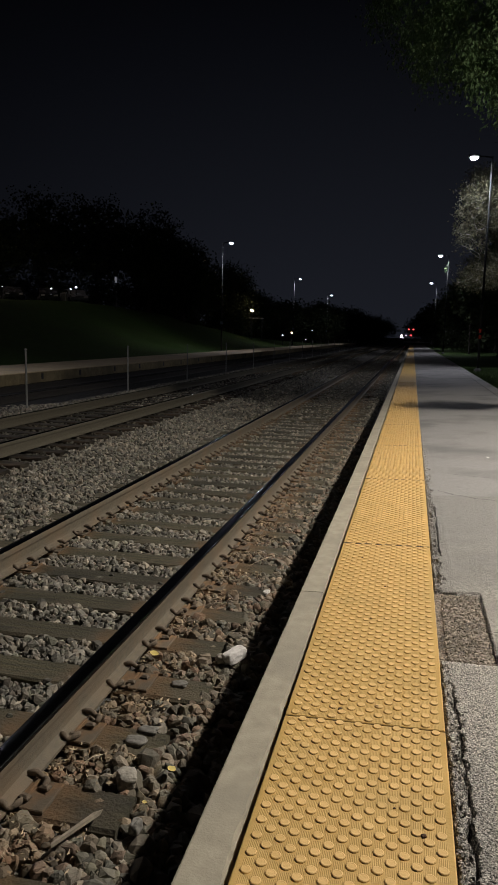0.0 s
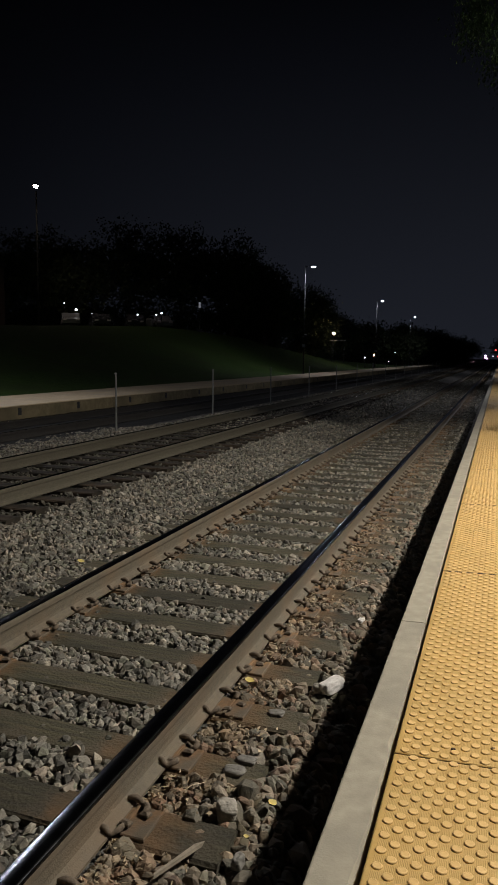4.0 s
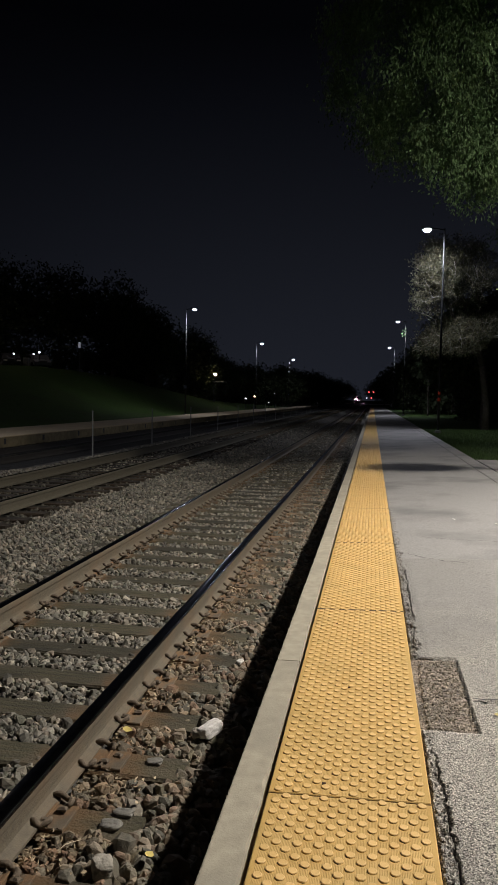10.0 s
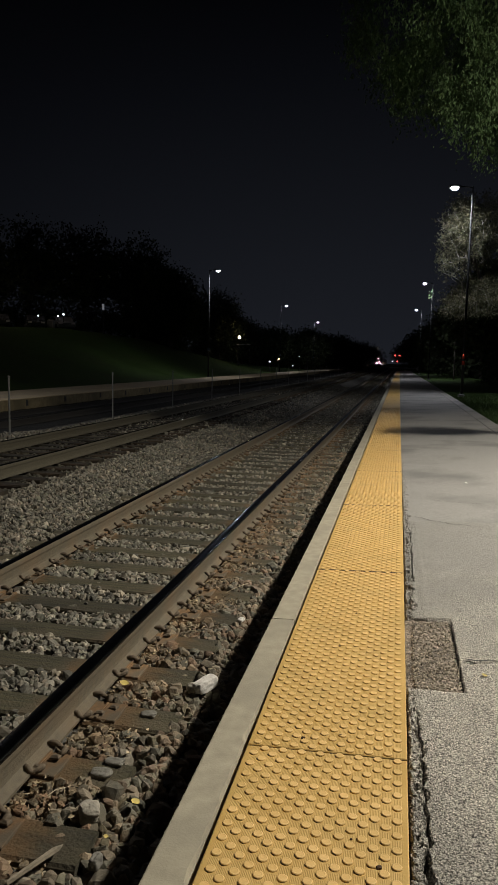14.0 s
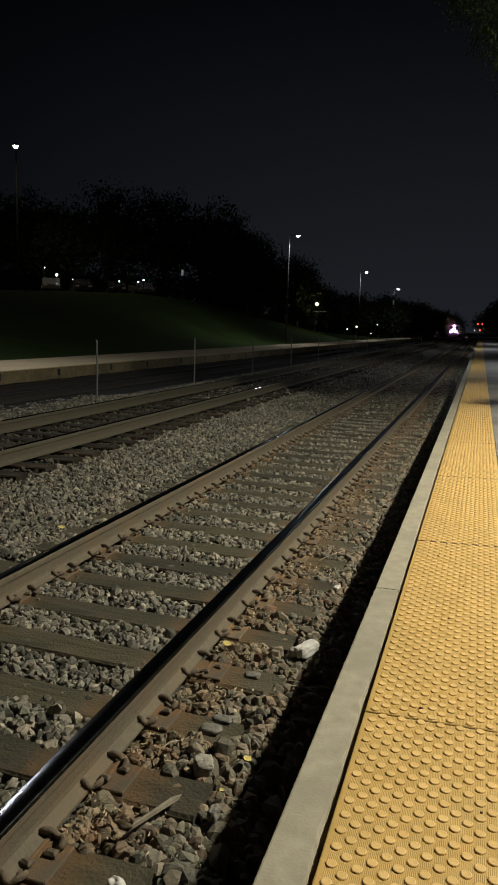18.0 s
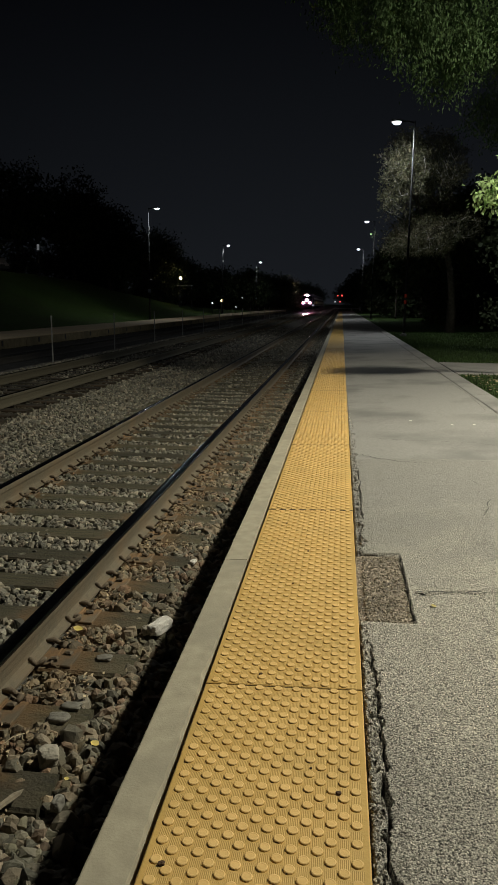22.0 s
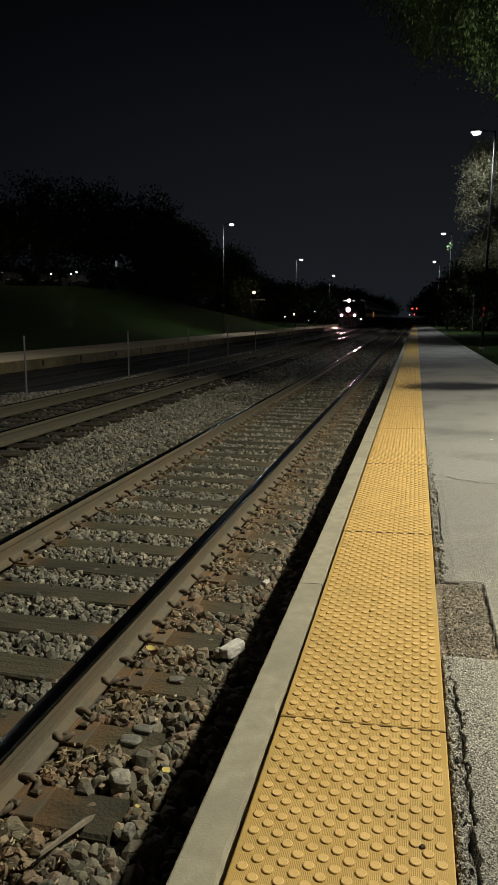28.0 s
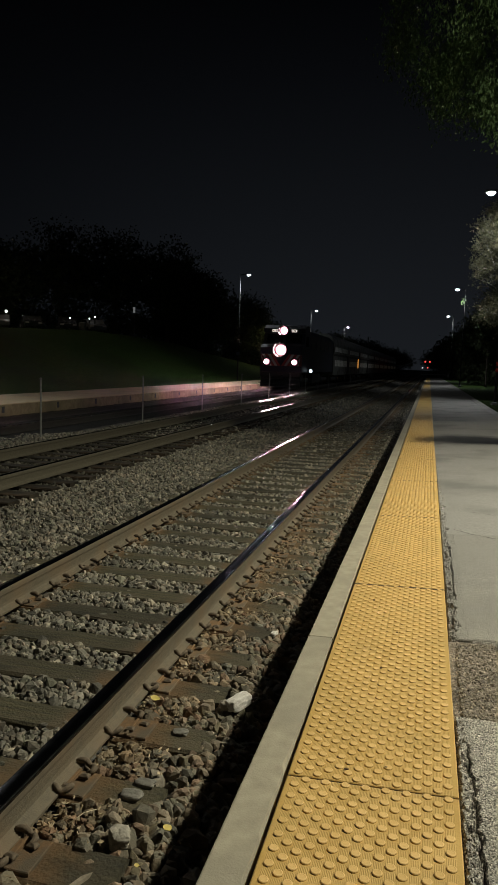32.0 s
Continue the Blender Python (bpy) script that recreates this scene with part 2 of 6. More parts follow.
M_STONE2 = mat("brown_ballast", (0.110, 0.092, 0.066), (0.215, 0.180, 0.130), 22, 0.9, 0.5, 130, c3=(0.185, 0.132, 0.080), stain=5.0, island=0.40, palette=((1, 0.97, 0.92), (0.82, 0.83, 0.78), (1.04, 0.86, 0.74), (0.70, 0.70, 0.66), (1.05, 0.94, 0.82), (1.04, 0.80, 0.68), (0.95, 0.88, 0.78), (1.25, 1.16, 1.02)))
# Stone darker than the rest, for between the middle rails.
M_STONE3 = mat("dark_ballast", (0.05, 0.047, 0.037), (0.105, 0.098, 0.077), 22, 0.95, 0.4, 130, c3=(0.07, 0.058, 0.04), stain=2.0, island=0.5, spec=0.2)
M_BED = mat("ballast_bed", (0.042, 0.039, 0.033), (0.125, 0.116, 0.100), 26, 0.95, 1.0, 30, bdist=0.04, spec=0.12)
M_GRASS = mat("grass", (0.030, 0.062, 0.012), (0.063, 0.106, 0.024), 5, 0.95, 0.9, 40, spec=0.15, c3=(0.044, 0.068, 0.019), stain=0.3, bdist=0.05)
M_POLE = mat("galvanised_pole", (0.055, 0.055, 0.055), (0.09, 0.09, 0.09), 10, 0.75, 0.05, 60)
M_DARK = mat("dark_metal", (0.02, 0.02, 0.022), (0.04, 0.04, 0.042), 10, 0.6, 0.1, 60)
M_CLIP = mat("clip_rust", (0.080, 0.061, 0.041), (0.135, 0.100, 0.064), 40, 0.85, 0.4, 120)
M_POLEDIM = mat("weathered_pole", (0.024, 0.024, 0.024), (0.04, 0.04, 0.04), 10, 0.55, 0.05, 60, metal=0.3, spec=0.3)
M_POLENEAR = mat("satin_pole", (0.012, 0.012, 0.012), (0.02, 0.02, 0.02), 10, 0.5, 0.05, 60, spec=0.12)
M_LED = glow("lamp_lens", (0.93, 0.96, 1.0), 70)

# ---------- mesh helpers ----------


class Mesh:
    def __init__(self):
        self.v, self.f = [], []

    def add(self, vs, fs):
        k = len(self.v)
        self.v += [tuple(p) for p in vs]
        self.f += [tuple(i + k for i in f) for f in fs]
        return self

    def box(self, x0, x1, y0, y1, z0, z1, c=0.0):
        """Box, its top edges chamfered by c."""
        if not c:
            vs = [(x, y, z) for z in (z0, z1) for x, y in ((x0, y0), (x1, y0), (x1, y1), (x0, y1))]
            return self.add(vs, [(3, 2, 1, 0), (4, 5, 6, 7), (0, 1, 5, 4), (1, 2, 6, 5), (2, 3, 7, 6), (3, 0, 4, 7)])
        vs = []
        for z, e in ((z0, 0), (z1 - c, 0), (z1, c)):
            vs += [(x0 + e, y0 + e, z), (x1 - e, y0 + e, z), (x1 - e, y1 - e, z), (x0 + e, y1 - e, z)]
        fs = [(3, 2, 1, 0), (8, 9, 10, 11)]
        for k in (0, 4):
            fs += [(k + i, k + (i + 1) % 4, k + 4 + (i + 1) % 4, k + 4 + i) for i in range(4)]
        return self.add(vs, fs)

    def tube(self, pts, radii, sides=8, cap=True):
        rings = []
        for i, p in enumerate(pts):
            p = Vector(p)
            a = Vector(pts[max(i - 1, 0)])
            b = Vector(pts[min(i + 1, len(pts) - 1)])
            t = (b - a).normalized()
            u = t.cross(Vector((0, 0, 1)) if abs(t.z) < 0.9 else Vector((1, 0, 0))).normalized()
            w = t.cross(u)
            r = radii[i] if isinstance(radii, (list, tuple)) else radii
            rings.append([p + r * (math.cos(2 * math.pi * s / sides) * u + math.sin(2 * math.pi * s / sides) * w) for s in range(sides)])
        vs = [v for r in rings for v in r]
        fs = []
        for i in range(len(rings) - 1):
            for s in range(sides):
                a, b = i * sides + s, i * sides + (s + 1) % sides
                fs.append((a, b, b + sides, a + sides))
        if cap:
            fs.append(tuple(range(sides))[::-1])
            fs.append(tuple((len(rings) - 1) * sides + s for s in range(sides)))
        return self.add(vs, fs)

    def lathe(self, prof, sides=16, at=(0, 0, 0)):
        """Profile of (radius, z) turned about z."""
        vs = [(at[0] + r * math.cos(2 * math.pi * s / sides), at[1] + r * math.sin(2 * math.pi * s / sides), at[2] + z) for r, z in prof for s in range(sides)]
        fs = [(i * sides + s, i * sides + (s + 1) % sides, (i + 1) * sides + (s + 1) % sides, (i + 1) * sides + s) for i in range(len(prof) - 1) for s in range(sides)]
        fs.append(tuple(range(sides))[::-1])
        fs.append(tuple((len(prof) - 1) * sides + s for s in range(sides)))
        return self.add(vs, fs)

    def extrude(self, prof, y0, y1):
        """Closed profile of (x, z), extruded along y."""
        k = len(prof)
        vs = [(x, y0, z) for x, z in prof] + [(x, y1, z) for x, z in prof]
        fs = [(i, (i + 1) % k, k + (i + 1) % k, k + i) for i in range(k)] + [tuple(range(k))[::-1], tuple(range(k, 2 * k))]
        return self.add(vs, fs)

    def data(self, name, smooth=False):
        me = bpy.data.meshes.new(name)
        me.from_pydata(self.v, [], self.f)
        bm = bmesh.new()
        bm.from_mesh(me)
        bmesh.ops.recalc_face_normals(bm, faces=bm.faces)
        bm.to_mesh(me)
        bm.free()
        if smooth:
            me.polygons.foreach_set("use_smooth", [True] * len(me.polygons))
        return me


def part(name, mesh, material, parent=None, label="", smooth=False):
    me = mesh.data(name, smooth) if isinstance(mesh, Mesh) else mesh
    if not me.materials:
        me.materials.append(material)
    ob = new(name, me)
    if parent is not None:
        ob.parent = parent
    if label:
        ob["label"] = label
    return ob


def thing(name, label, category, at=(0, 0, 0), group="", kind=""):
    ob = new(name)
    ob.location = at
    ob.empty_display_size = 0.1
    return tagged(ob, label, category, group, kind)


def raw(name, verts, faces, material, smooth=False):
    """A mesh from numpy arrays: verts (n,3), faces (m,k)."""
    me = bpy.data.meshes.new(name)
    verts, faces = np.asarray(verts, np.float32), np.asarray(faces, np.int32)
    m, k = faces.shape
    me.vertices.add(len(verts))
    me.vertices.foreach_set("co", verts.ravel())
    me.loops.add(m * k)
    me.loops.foreach_set("vertex_index", faces.ravel())
    me.polygons.add(m)
    me.polygons.foreach_set("loop_start", np.arange(0, m * k, k, dtype=np.int32))
    me.polygons.foreach_set("use_smooth", np.full(m, smooth))
    me.materials.append(material)
    me.update(calc_edges=True)
    me.validate()
    return me


def sheet(name, xs, ys, height, material, smooth=True):
    """Height field over a grid."""
    X, Y = np.meshgrid(xs, ys)
    Z = height(X, Y)
    v = np.stack([X, Y, Z], -1).reshape(-1, 3)
    nx, ny = len(xs), len(ys)
    i = (np.arange(ny - 1)[:, None] * nx + np.arange(nx - 1)[None, :]).ravel()
    return raw(name, v, np.stack([i, i + 1, i + nx + 1, i + nx], 1), material, smooth)


SLOPE = 0.0339  # cross fall of the near platform


def pz(x):
    return SLOPE * x

# ---------- ground ----------


def lerp_table(x, tab):
    return np.interp(x, [a for a, _ in tab], [b for _, b in tab])


CREST = [(-200, 2.4), (20, 2.8), (40, 3.4), (60, 4.2), (77, 3.9), (94, 2.7), (115, 1.3), (150, 0.2), (400, 0.0)]


def ground_z(x, y):
    rise = np.clip((-16.0 - x) / 15.0, 0, 1)
    rise = rise * rise * (3 - 2 * rise)
    left = -0.02 + rise * lerp_table(y, CREST)
    right = 0.085 + 0.015 * np.clip(x - 3, 0, 30)
    lump = 0.05 * np.sin(x * 0.9 + 0.7 * np.sin(y * 0.31)) * np.sin(y * 0.53 + x * 0.2)
    return np.where(x < -14.65, left + lump * (x < -17), np.where(x > 2.86, right + 0.3 * lump * (x > 4), -0.8))


gx = np.concatenate([np.array([-2500, -1200, -600, -300, -160]), np.arange(-100, -15.2, 1.2), [-14.66, -14.64, -8, 0, 2.85, 2.87], np.arange(3.4, 20, 0.7), [30, 60, 150, 400, 1000, 2500]])
gy = np.concatenate([[-1500, -500, -150, -60], np.arange(-30, 160, 2.0), [200, 300, 450, 700, 1200, 2500, 4500]])
ground = tagged(part("ground", sheet("ground", gx, gy, ground_z, M_GRASS), M_GRASS), "dark mown grass rising into a bank behind the far platform", "ground", kind="structure")

# ---------- ballast ----------
BED = [(-11.7, -0.29), (-11.36, -0.31), (-11.25, -0.385), (-8.6, -0.38), (-8.2, -0.34), (-7.6, -0.27), (-7.0, -0.29), (-4.6, -0.30), (-4.35, -0.33), (-4.1, -0.33), (-3.6, -0.43), (-3.3, -0.485), (-0.62, -0.49), (-0.45, -0.505), (-0.1, -0.58)]


def bed_z(x, y):
    return lerp_table(x, BED) + 0.012 * np.sin(x * 7.1 + 1.3 * np.sin(y * 2.3)) * np.sin(y * 6.3)


bed = part("ballast_bed", sheet("ballast_bed", np.arange(-11.7, -0.05, 0.1), np.concatenate([np.arange(-9, 12, 0.12), np.arange(12, 40, 0.25), np.arange(40, 120, 1.0), [160, 240, 400, 700, 1200]]), bed_z, M_BED), M_BED)
# Darker sheet over the bed between the far platform and the posts.
M_DARKBED = mat("dark_trackbed", (0.012, 0.012, 0.011), (0.03, 0.029, 0.027), 20, 0.9, 0.8, 30, bdist=0.03, spec=0.1)
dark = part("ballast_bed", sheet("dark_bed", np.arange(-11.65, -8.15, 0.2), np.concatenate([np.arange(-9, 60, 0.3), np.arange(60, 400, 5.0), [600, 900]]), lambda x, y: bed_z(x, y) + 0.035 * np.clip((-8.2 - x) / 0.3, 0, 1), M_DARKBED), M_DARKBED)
tagged(dark, "dark trackbed beside the far platform", "trackbed", kind="structure")
tagged(bed, "crushed grey stone trackbed under three tracks", "trackbed", kind="structure")

TIE_PITCH, TIE_0 = 0.525, -0.14
TRACKS = [(-1.90, -0.25), (-5.70, -0.05), (-10.0, -0.155)]  # centre, rail top


def chunks(count, corners):
    """Crushed stone: points on a block cut by a few random planes, and their hull."""
    rgc = np.random.default_rng(77 + corners)
    out = []
    for _ in range(count):
        i_ = np.arange(corners) + 0.5
        zz, az = 1 - 2 * i_ / corners, i_ * 2.39996 + rgc.uniform(0, 6)
        u = np.stack([np.sqrt(1 - zz * zz) * np.cos(az), np.sqrt(1 - zz * zz) * np.sin(az), zz], 1) + rgc.normal(size=(corners, 3)) * 0.13
        u /= np.linalg.norm(u, axis=1)[:, None]
        cut = np.concatenate([np.eye(3), -np.eye(3), rgc.normal(size=(4, 3))]) + rgc.normal(size=(10, 3)) * 0.22
        cut /= np.linalg.norm(cut, axis=1)[:, None]
        reach = rgc.uniform(0.68, 0.98, 10)
        r_ = np.min(np.where(u @ cut.T > 0.05, reach / np.maximum(u @ cut.T, 0.05), 9), axis=1)
        bm = bmesh.new()
        for q in u * np.minimum(r_, 1.18)[:, None]:
            bm.verts.new(q)
        bmesh.ops.convex_hull(bm, input=bm.verts)
        bmesh.ops.delete(bm, geom=[v for v in bm.verts if not v.link_faces], context="VERTS")
        bmesh.ops.recalc_face_normals(bm, faces=bm.faces)
        bm.verts.index_update()
        out.append((np.array([v.co[:] for v in bm.verts]), np.array([[v.index for v in f.verts] for f in bm.faces if len(f.verts) == 3])))
        bm.free()
    return out


CHUNKS = chunks(14, 9)
CHUNKS_CLOSE = chunks(24, 24)
CHUNKS_NEAR = chunks(24, 15)
CHUNKS_FAR = chunks(10, 7)


def rand_rot(n, rg):
    q = rg.normal(size=(n, 4))
    q /= np.linalg.norm(q, axis=1)[:, None]
    w, x, y, z = q.T
    return np.stack([1 - 2 * (y * y + z * z), 2 * (x * y - w * z), 2 * (x * z + w * y), 2 * (x * y + w * z), 1 - 2 * (x * x + z * z), 2 * (y * z - w * x), 2 * (x * z - w * y), 2 * (y * z + w * x), 1 - 2 * (x * x + y * y)], 1).reshape(n, 3, 3)


def stones(name, x, y, z, size, rg, material, shapes=CHUNKS):
    """Angular stones, half the size given in radius, at the places given."""
    n = len(x)
    scale = rg.uniform((0.8, 0.66, 0.48), (1.25, 1.0, 0.8), (n, 3))
    rot = rand_rot(n, rg)
    pos = np.stack([x, y, z], 1)
    kind = rg.integers(0, len(shapes), n)
    vs, fs, k = [], [], 0
    for c, (v, f) in enumerate(shapes):
        w = np.where(kind == c)[0]
        s = np.einsum("nij,nkj->nki", rot[w], v[None] * scale[w][:, None]) * (size[w] / 2)[:, None, None] + pos[w][:, None]
        vs.append(s.reshape(-1, 3))
        fs.append((f[None] + k + len(v) * np.arange(len(w))[:, None, None]).reshape(-1, 3))
        k += len(w) * len(v)
    return raw(name, np.concatenate(vs), np.concatenate(fs), material)


def scatter_ballast(name, x0, x1, y0, y1, per_m2, s0, s1, seed, label, material=None):
    material = material or M_STONE
    rg = np.random.default_rng(seed)
    n = int((x1 - x0) * (y1 - y0) * per_m2)
    x, y = rg.uniform(x0, x1, n), rg.uniform(y0, y1, n)
    keep = np.ones(n, bool)
    for c, top in TRACKS:
        ph = np.abs((y - TIE_0 + TIE_PITCH / 2) % TIE_PITCH - TIE_PITCH / 2)
        keep &= ~((np.abs(x - c) < 1.29) & (ph < 0.118) & (rg.random(n) > 0.02))
        keep &= ~(np.abs(np.abs(x - c) - 0.755) < 0.085)
    x, y = x[keep], y[keep]
    s = rg.uniform(s0, s1, len(x)) * np.where(rg.random(len(x)) < 0.08, 1.45, 1.0)
    z = bed_z(x, y) + rg.uniform(-0.012, 0.022, len(x)) + s * 0.12
    ob = part(name, stones(name, x, y, z, s, rg, material, CHUNKS_FAR if y1 < 0 else CHUNKS_CLOSE if material in (M_STONE2, M_STONE4) and y1 < 7 else CHUNKS_NEAR if y1 < 7 and x1 > -2 else CHUNKS if y1 < 14 else CHUNKS_FAR), material)
    return tagged(ob, label, "ballast", kind="stuff")


scatter_ballast("ballast", -2.7, -1.25, -1.8, 5.0, 1700, 0.038, 0.074, 11, "crushed grey ballast stones between the ties")
scatter_ballast("ballast", -4.3, -2.7, -1.8, 6.5, 1300, 0.040, 0.080, 21, "coarse grey ballast shoulder between the near tracks")
scatter_ballast("ballast", -1.25, -0.80, -1.8, 6.0, 1450, 0.034, 0.084, 17, "rust-browned ballast stones along the near rail", M_STONE2)
scatter_ballast("ballast", -0.82, -0.34, -1.8, 6.0, 1300, 0.038, 0.096, 27, "grey and tan ballast stones beside the platform", M_STONE4)
scatter_ballast("ballast", -4.3, -2.7, 6.5, 13.0, 850, 0.048, 0.086, 22, "coarse grey ballast shoulder between the near tracks")
scatter_ballast("ballast", -2.7, -1.25, 5.0, 13.0, 950, 0.045, 0.074, 16, "crushed grey and tan ballast stones between the ties")
scatter_ballast("ballast", -1.25, -0.36, 6.0, 13.0, 900, 0.05, 0.09, 18, "brown and grey ballast stones beside the platform", M_STONE4)
scatter_ballast("ballast", -8.9, -0.40, -9.0, -1.8, 190, 0.060, 0.098, 28, "grey ballast stones along the tracks")
scatter_ballast("ballast", -7.6, -0.40, 13.0, 26.0, 210, 0.060, 0.098, 12, "crushed grey ballast stones along the tracks")
scatter_ballast("ballast", -8.95, -7.2, -1.0, 13.0, 360, 0.052, 0.084, 13, "grey ballast shoulder between two tracks")
scatter_ballast("ballast", -7.2, -4.5, -1.0, 13.0, 320, 0.046, 0.076, 19, "dark ballast between the middle rails", M_STONE3)
scatter_ballast("ballast", -4.5, -4.3, -1.0, 13.0, 800, 0.046, 0.076, 20, "grey ballast at the ends of the middle ties")
scatter_ballast("ballast", -7.6, -0.42, 26.0, 55.0, 60, 0.07, 0.12, 15, "grey ballast stones further along the tracks")

# ---------- tracks ----------
RAIL = [(-0.076, 0), (0.076, 0), (0.076, 0.011), (0.046, 0.024), (0.034, 0.040), (0.031, 0.060), (0.033, 0.104), (0.037, 0.118), (0.0445, 0.126), (0.0455, 0.150), (0.0425, 0.1655), (-0.030, 0.1665), (-0.036, 0.155), (-0.034, 0.128), (-0.015, 0.112), (-0.013, 0.05), (-0.022, 0.030), (-0.076, 0.011)]
RAIL = [(x, z * 1.1) for x, z in RAIL]
rail_me = Mesh().extrude(RAIL, -12, 900).data("rail")
rail_me.materials.append(M_RAILSIDE)
rail_mid = rail_me.copy()
rail_mid.materials[0] = M_RAILMID
rail_dark = rail_me.copy()
rail_dark.materials[0] = M_RAILDARK
# crown of the head and the worn shoulder rolled over its platform side
crown = [(0.004 + 0.040 * u / 4, 0.1895 - 0.0042 * (u / 4) ** 2) for u in range(-4, 4)] + [(0.0425, 0.1850), (0.0460, 0.1815), (0.0478, 0.1760), (0.0482, 0.1690)]
flat_crown = crown[:9]


def head_mesh(c, m):
    k = len(c)
    return raw("running_surface", [(x, y, z) for y in (-12, 900) for x, z in c], [(i, i + 1, i + k + 1, i + k) for i in range(k - 1)], m, True)


head_near, head_far, head_dull = head_mesh(crown, M_RAILTOP), head_mesh(flat_crown, M_RAILTOP), head_mesh(flat_crown, M_RAILDULL)
rg = np.random.default_rng(5)


def tie_mesh(seed):
    r = np.random.default_rng(seed)
    m = Mesh()
    xs = np.linspace(-1.3, 1.3, 9)
    prof = [(-0.117, -0.15), (0.117, -0.15), (0.118, -0.014), (0.104, 0.0), (0.035, 0.002), (-0.03, 0.001), (-0.104, 0.0), (-0.118, -0.014)]
    vs, fs = [], []
    k = len(prof)
    for x in xs:
        for py, pz_ in prof:
            vs.append((x, py + r.normal() * 0.003, pz_ + r.normal() * 0.002))
    for i in range(len(xs) - 1):
        fs += [(i * k + j, i * k + (j + 1) % k, (i + 1) * k + (j + 1) % k, (i + 1) * k + j) for j in range(k)]
    fs += [tuple(range(k)), tuple((len(xs) - 1) * k + j for j in range(k))[::-1]]
    m.add(vs, fs)
    me = m.data("tie")
    me.materials.append(M_TIE)
    return me


tie_mes = [tie_mesh(s) for s in range(6)]
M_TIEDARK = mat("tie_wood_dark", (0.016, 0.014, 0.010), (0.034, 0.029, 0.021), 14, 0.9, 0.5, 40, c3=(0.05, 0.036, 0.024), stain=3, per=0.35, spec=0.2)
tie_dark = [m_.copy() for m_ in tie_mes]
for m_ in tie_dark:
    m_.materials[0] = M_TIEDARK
plate_me = Mesh().box(-0.19, 0.19, -0.095, 0.095, 0.0, 0.016, 0.004).box(-0.088, -0.072, -0.095, 0.095, 0.014, 0.026, 0.003).box(0.072, 0.088, -0.095, 0.095, 0.014, 0.026, 0.003).data("tie_plate")
plate_me.materials.append(M_PLATE)
sp = Mesh().tube([(0, 0, 0), (0, 0, 0.024)], 0.010, 6)
sp.box(-0.028, 0.018, -0.016, 0.016, 0.020, 0.038, 0.009)
spike_me = sp.data("spike")
spike_me.materials.append(M_CLIP)
# spring anchor: a thick bar from the rail foot, arched up, its end curled back along the tie
anchor_me = Mesh().tube([(0.036, 0.0, 0.030), (0.060, 0.002, 0.040), (0.082, 0.006, 0.042), (0.100, 0.010, 0.028), (0.118, 0.006, 0.020), (0.138, -0.008, 0.030), (0.152, -0.024, 0.034), (0.150, -0.044, 0.026), (0.134, -0.050, 0.016)], [0.011, 0.015, 0.016, 0.014, 0.013, 0.014, 0.016, 0.014, 0.009], 8).data("rail_anchor", True)
anchor_me.materials.append(M_CLIP)

for i, (c, top) in enumerate(TRACKS):
    tr = thing("railway_track", ["rusty railway track with polished rails beside the platform edge", "rusty middle railway track on dark wooden ties", "far railway track beside the opposite platform"][i], "railway track", (c, 0, top - 0.189), "railway tracks", "structure")
    for sgn in (-1, 1):
        r_ = part("rail", (rail_me, rail_mid, rail_dark)[i], M_RAILSIDE, tr)
        r_.location = (sgn * 0.755, 0, 0)
        h_ = part("running_surface", head_dull if i else head_near if (i, sgn) == (0, 1) else head_far, M_RAILTOP, r_, "dark steel running surface" if i else "polished steel running surface")
    near = (70, 55, 40)[i]
    ks = range(-9, near)
    for k in ks:
        t_ = part("tie", (tie_mes if i == 0 else tie_dark)[(k * 7 + i) % 6], M_TIE, tr)
        t_.location = (rg.uniform(-0.04, 0.04), TIE_0 + k * TIE_PITCH + rg.uniform(-0.015, 0.015), -0.010)
        t_.rotation_euler[2] = rg.uniform(-0.012, 0.012)
        if i == 0 and k < 36:
            for sgn in (-1, 1):
                p_ = part("tie_plate", plate_me, M_PLATE, t_)
                p_.location = (sgn * 0.79, 0, 0.0)
                if k < 14:
                    for dx, dy in ((-0.105, 0.05), (0.105, -0.05), (0.155, 0.03)):
                        s_ = part("spike", spike_me, M_CLIP, t_)
                        s_.location = (sgn * 0.775 + dx, dy, rg.uniform(-0.005, 0.012))
                        s_.rotation_euler = (rg.uniform(-0.15, 0.15), rg.uniform(-0.15, 0.15), (0 if dx > 0 else math.pi) + rg.uniform(-0.3, 0.3))
        if i == 0 and k < 26:
            for sgn in (-1, 1):
                for dy, turn in ((0.108, 0), (-0.112, 0.5)):
                    a_ = part("rail_anchor", anchor_me, M_CLIP, tr)
                    a_.location = (sgn * 0.755, TIE_0 + k * TIE_PITCH + dy, -0.006)
                    a_.rotation_euler[2] = rg.uniform(-0.15, 0.15)
                    a_.scale[0] = 0.72 if turn else 1
                    a_.scale[1] = -1 if turn else 1
    # the rest of the ties, far off
    m = Mesh()
    for k in range(near, 260):
        y = TIE_0 + k * TIE_PITCH
        m.box(-1.3, 1.3, y - 0.11, y + 0.11, -0.15, -0.016)
    far_ties = part("distant_ties", m, M_TIE, tr)
    far_ties["kind"] = "stuff"

# ---------- near platform ----------
plat = thing("platform", "low concrete railway platform with yellow tactile edge and asphalt paving", "platform", kind="structure")


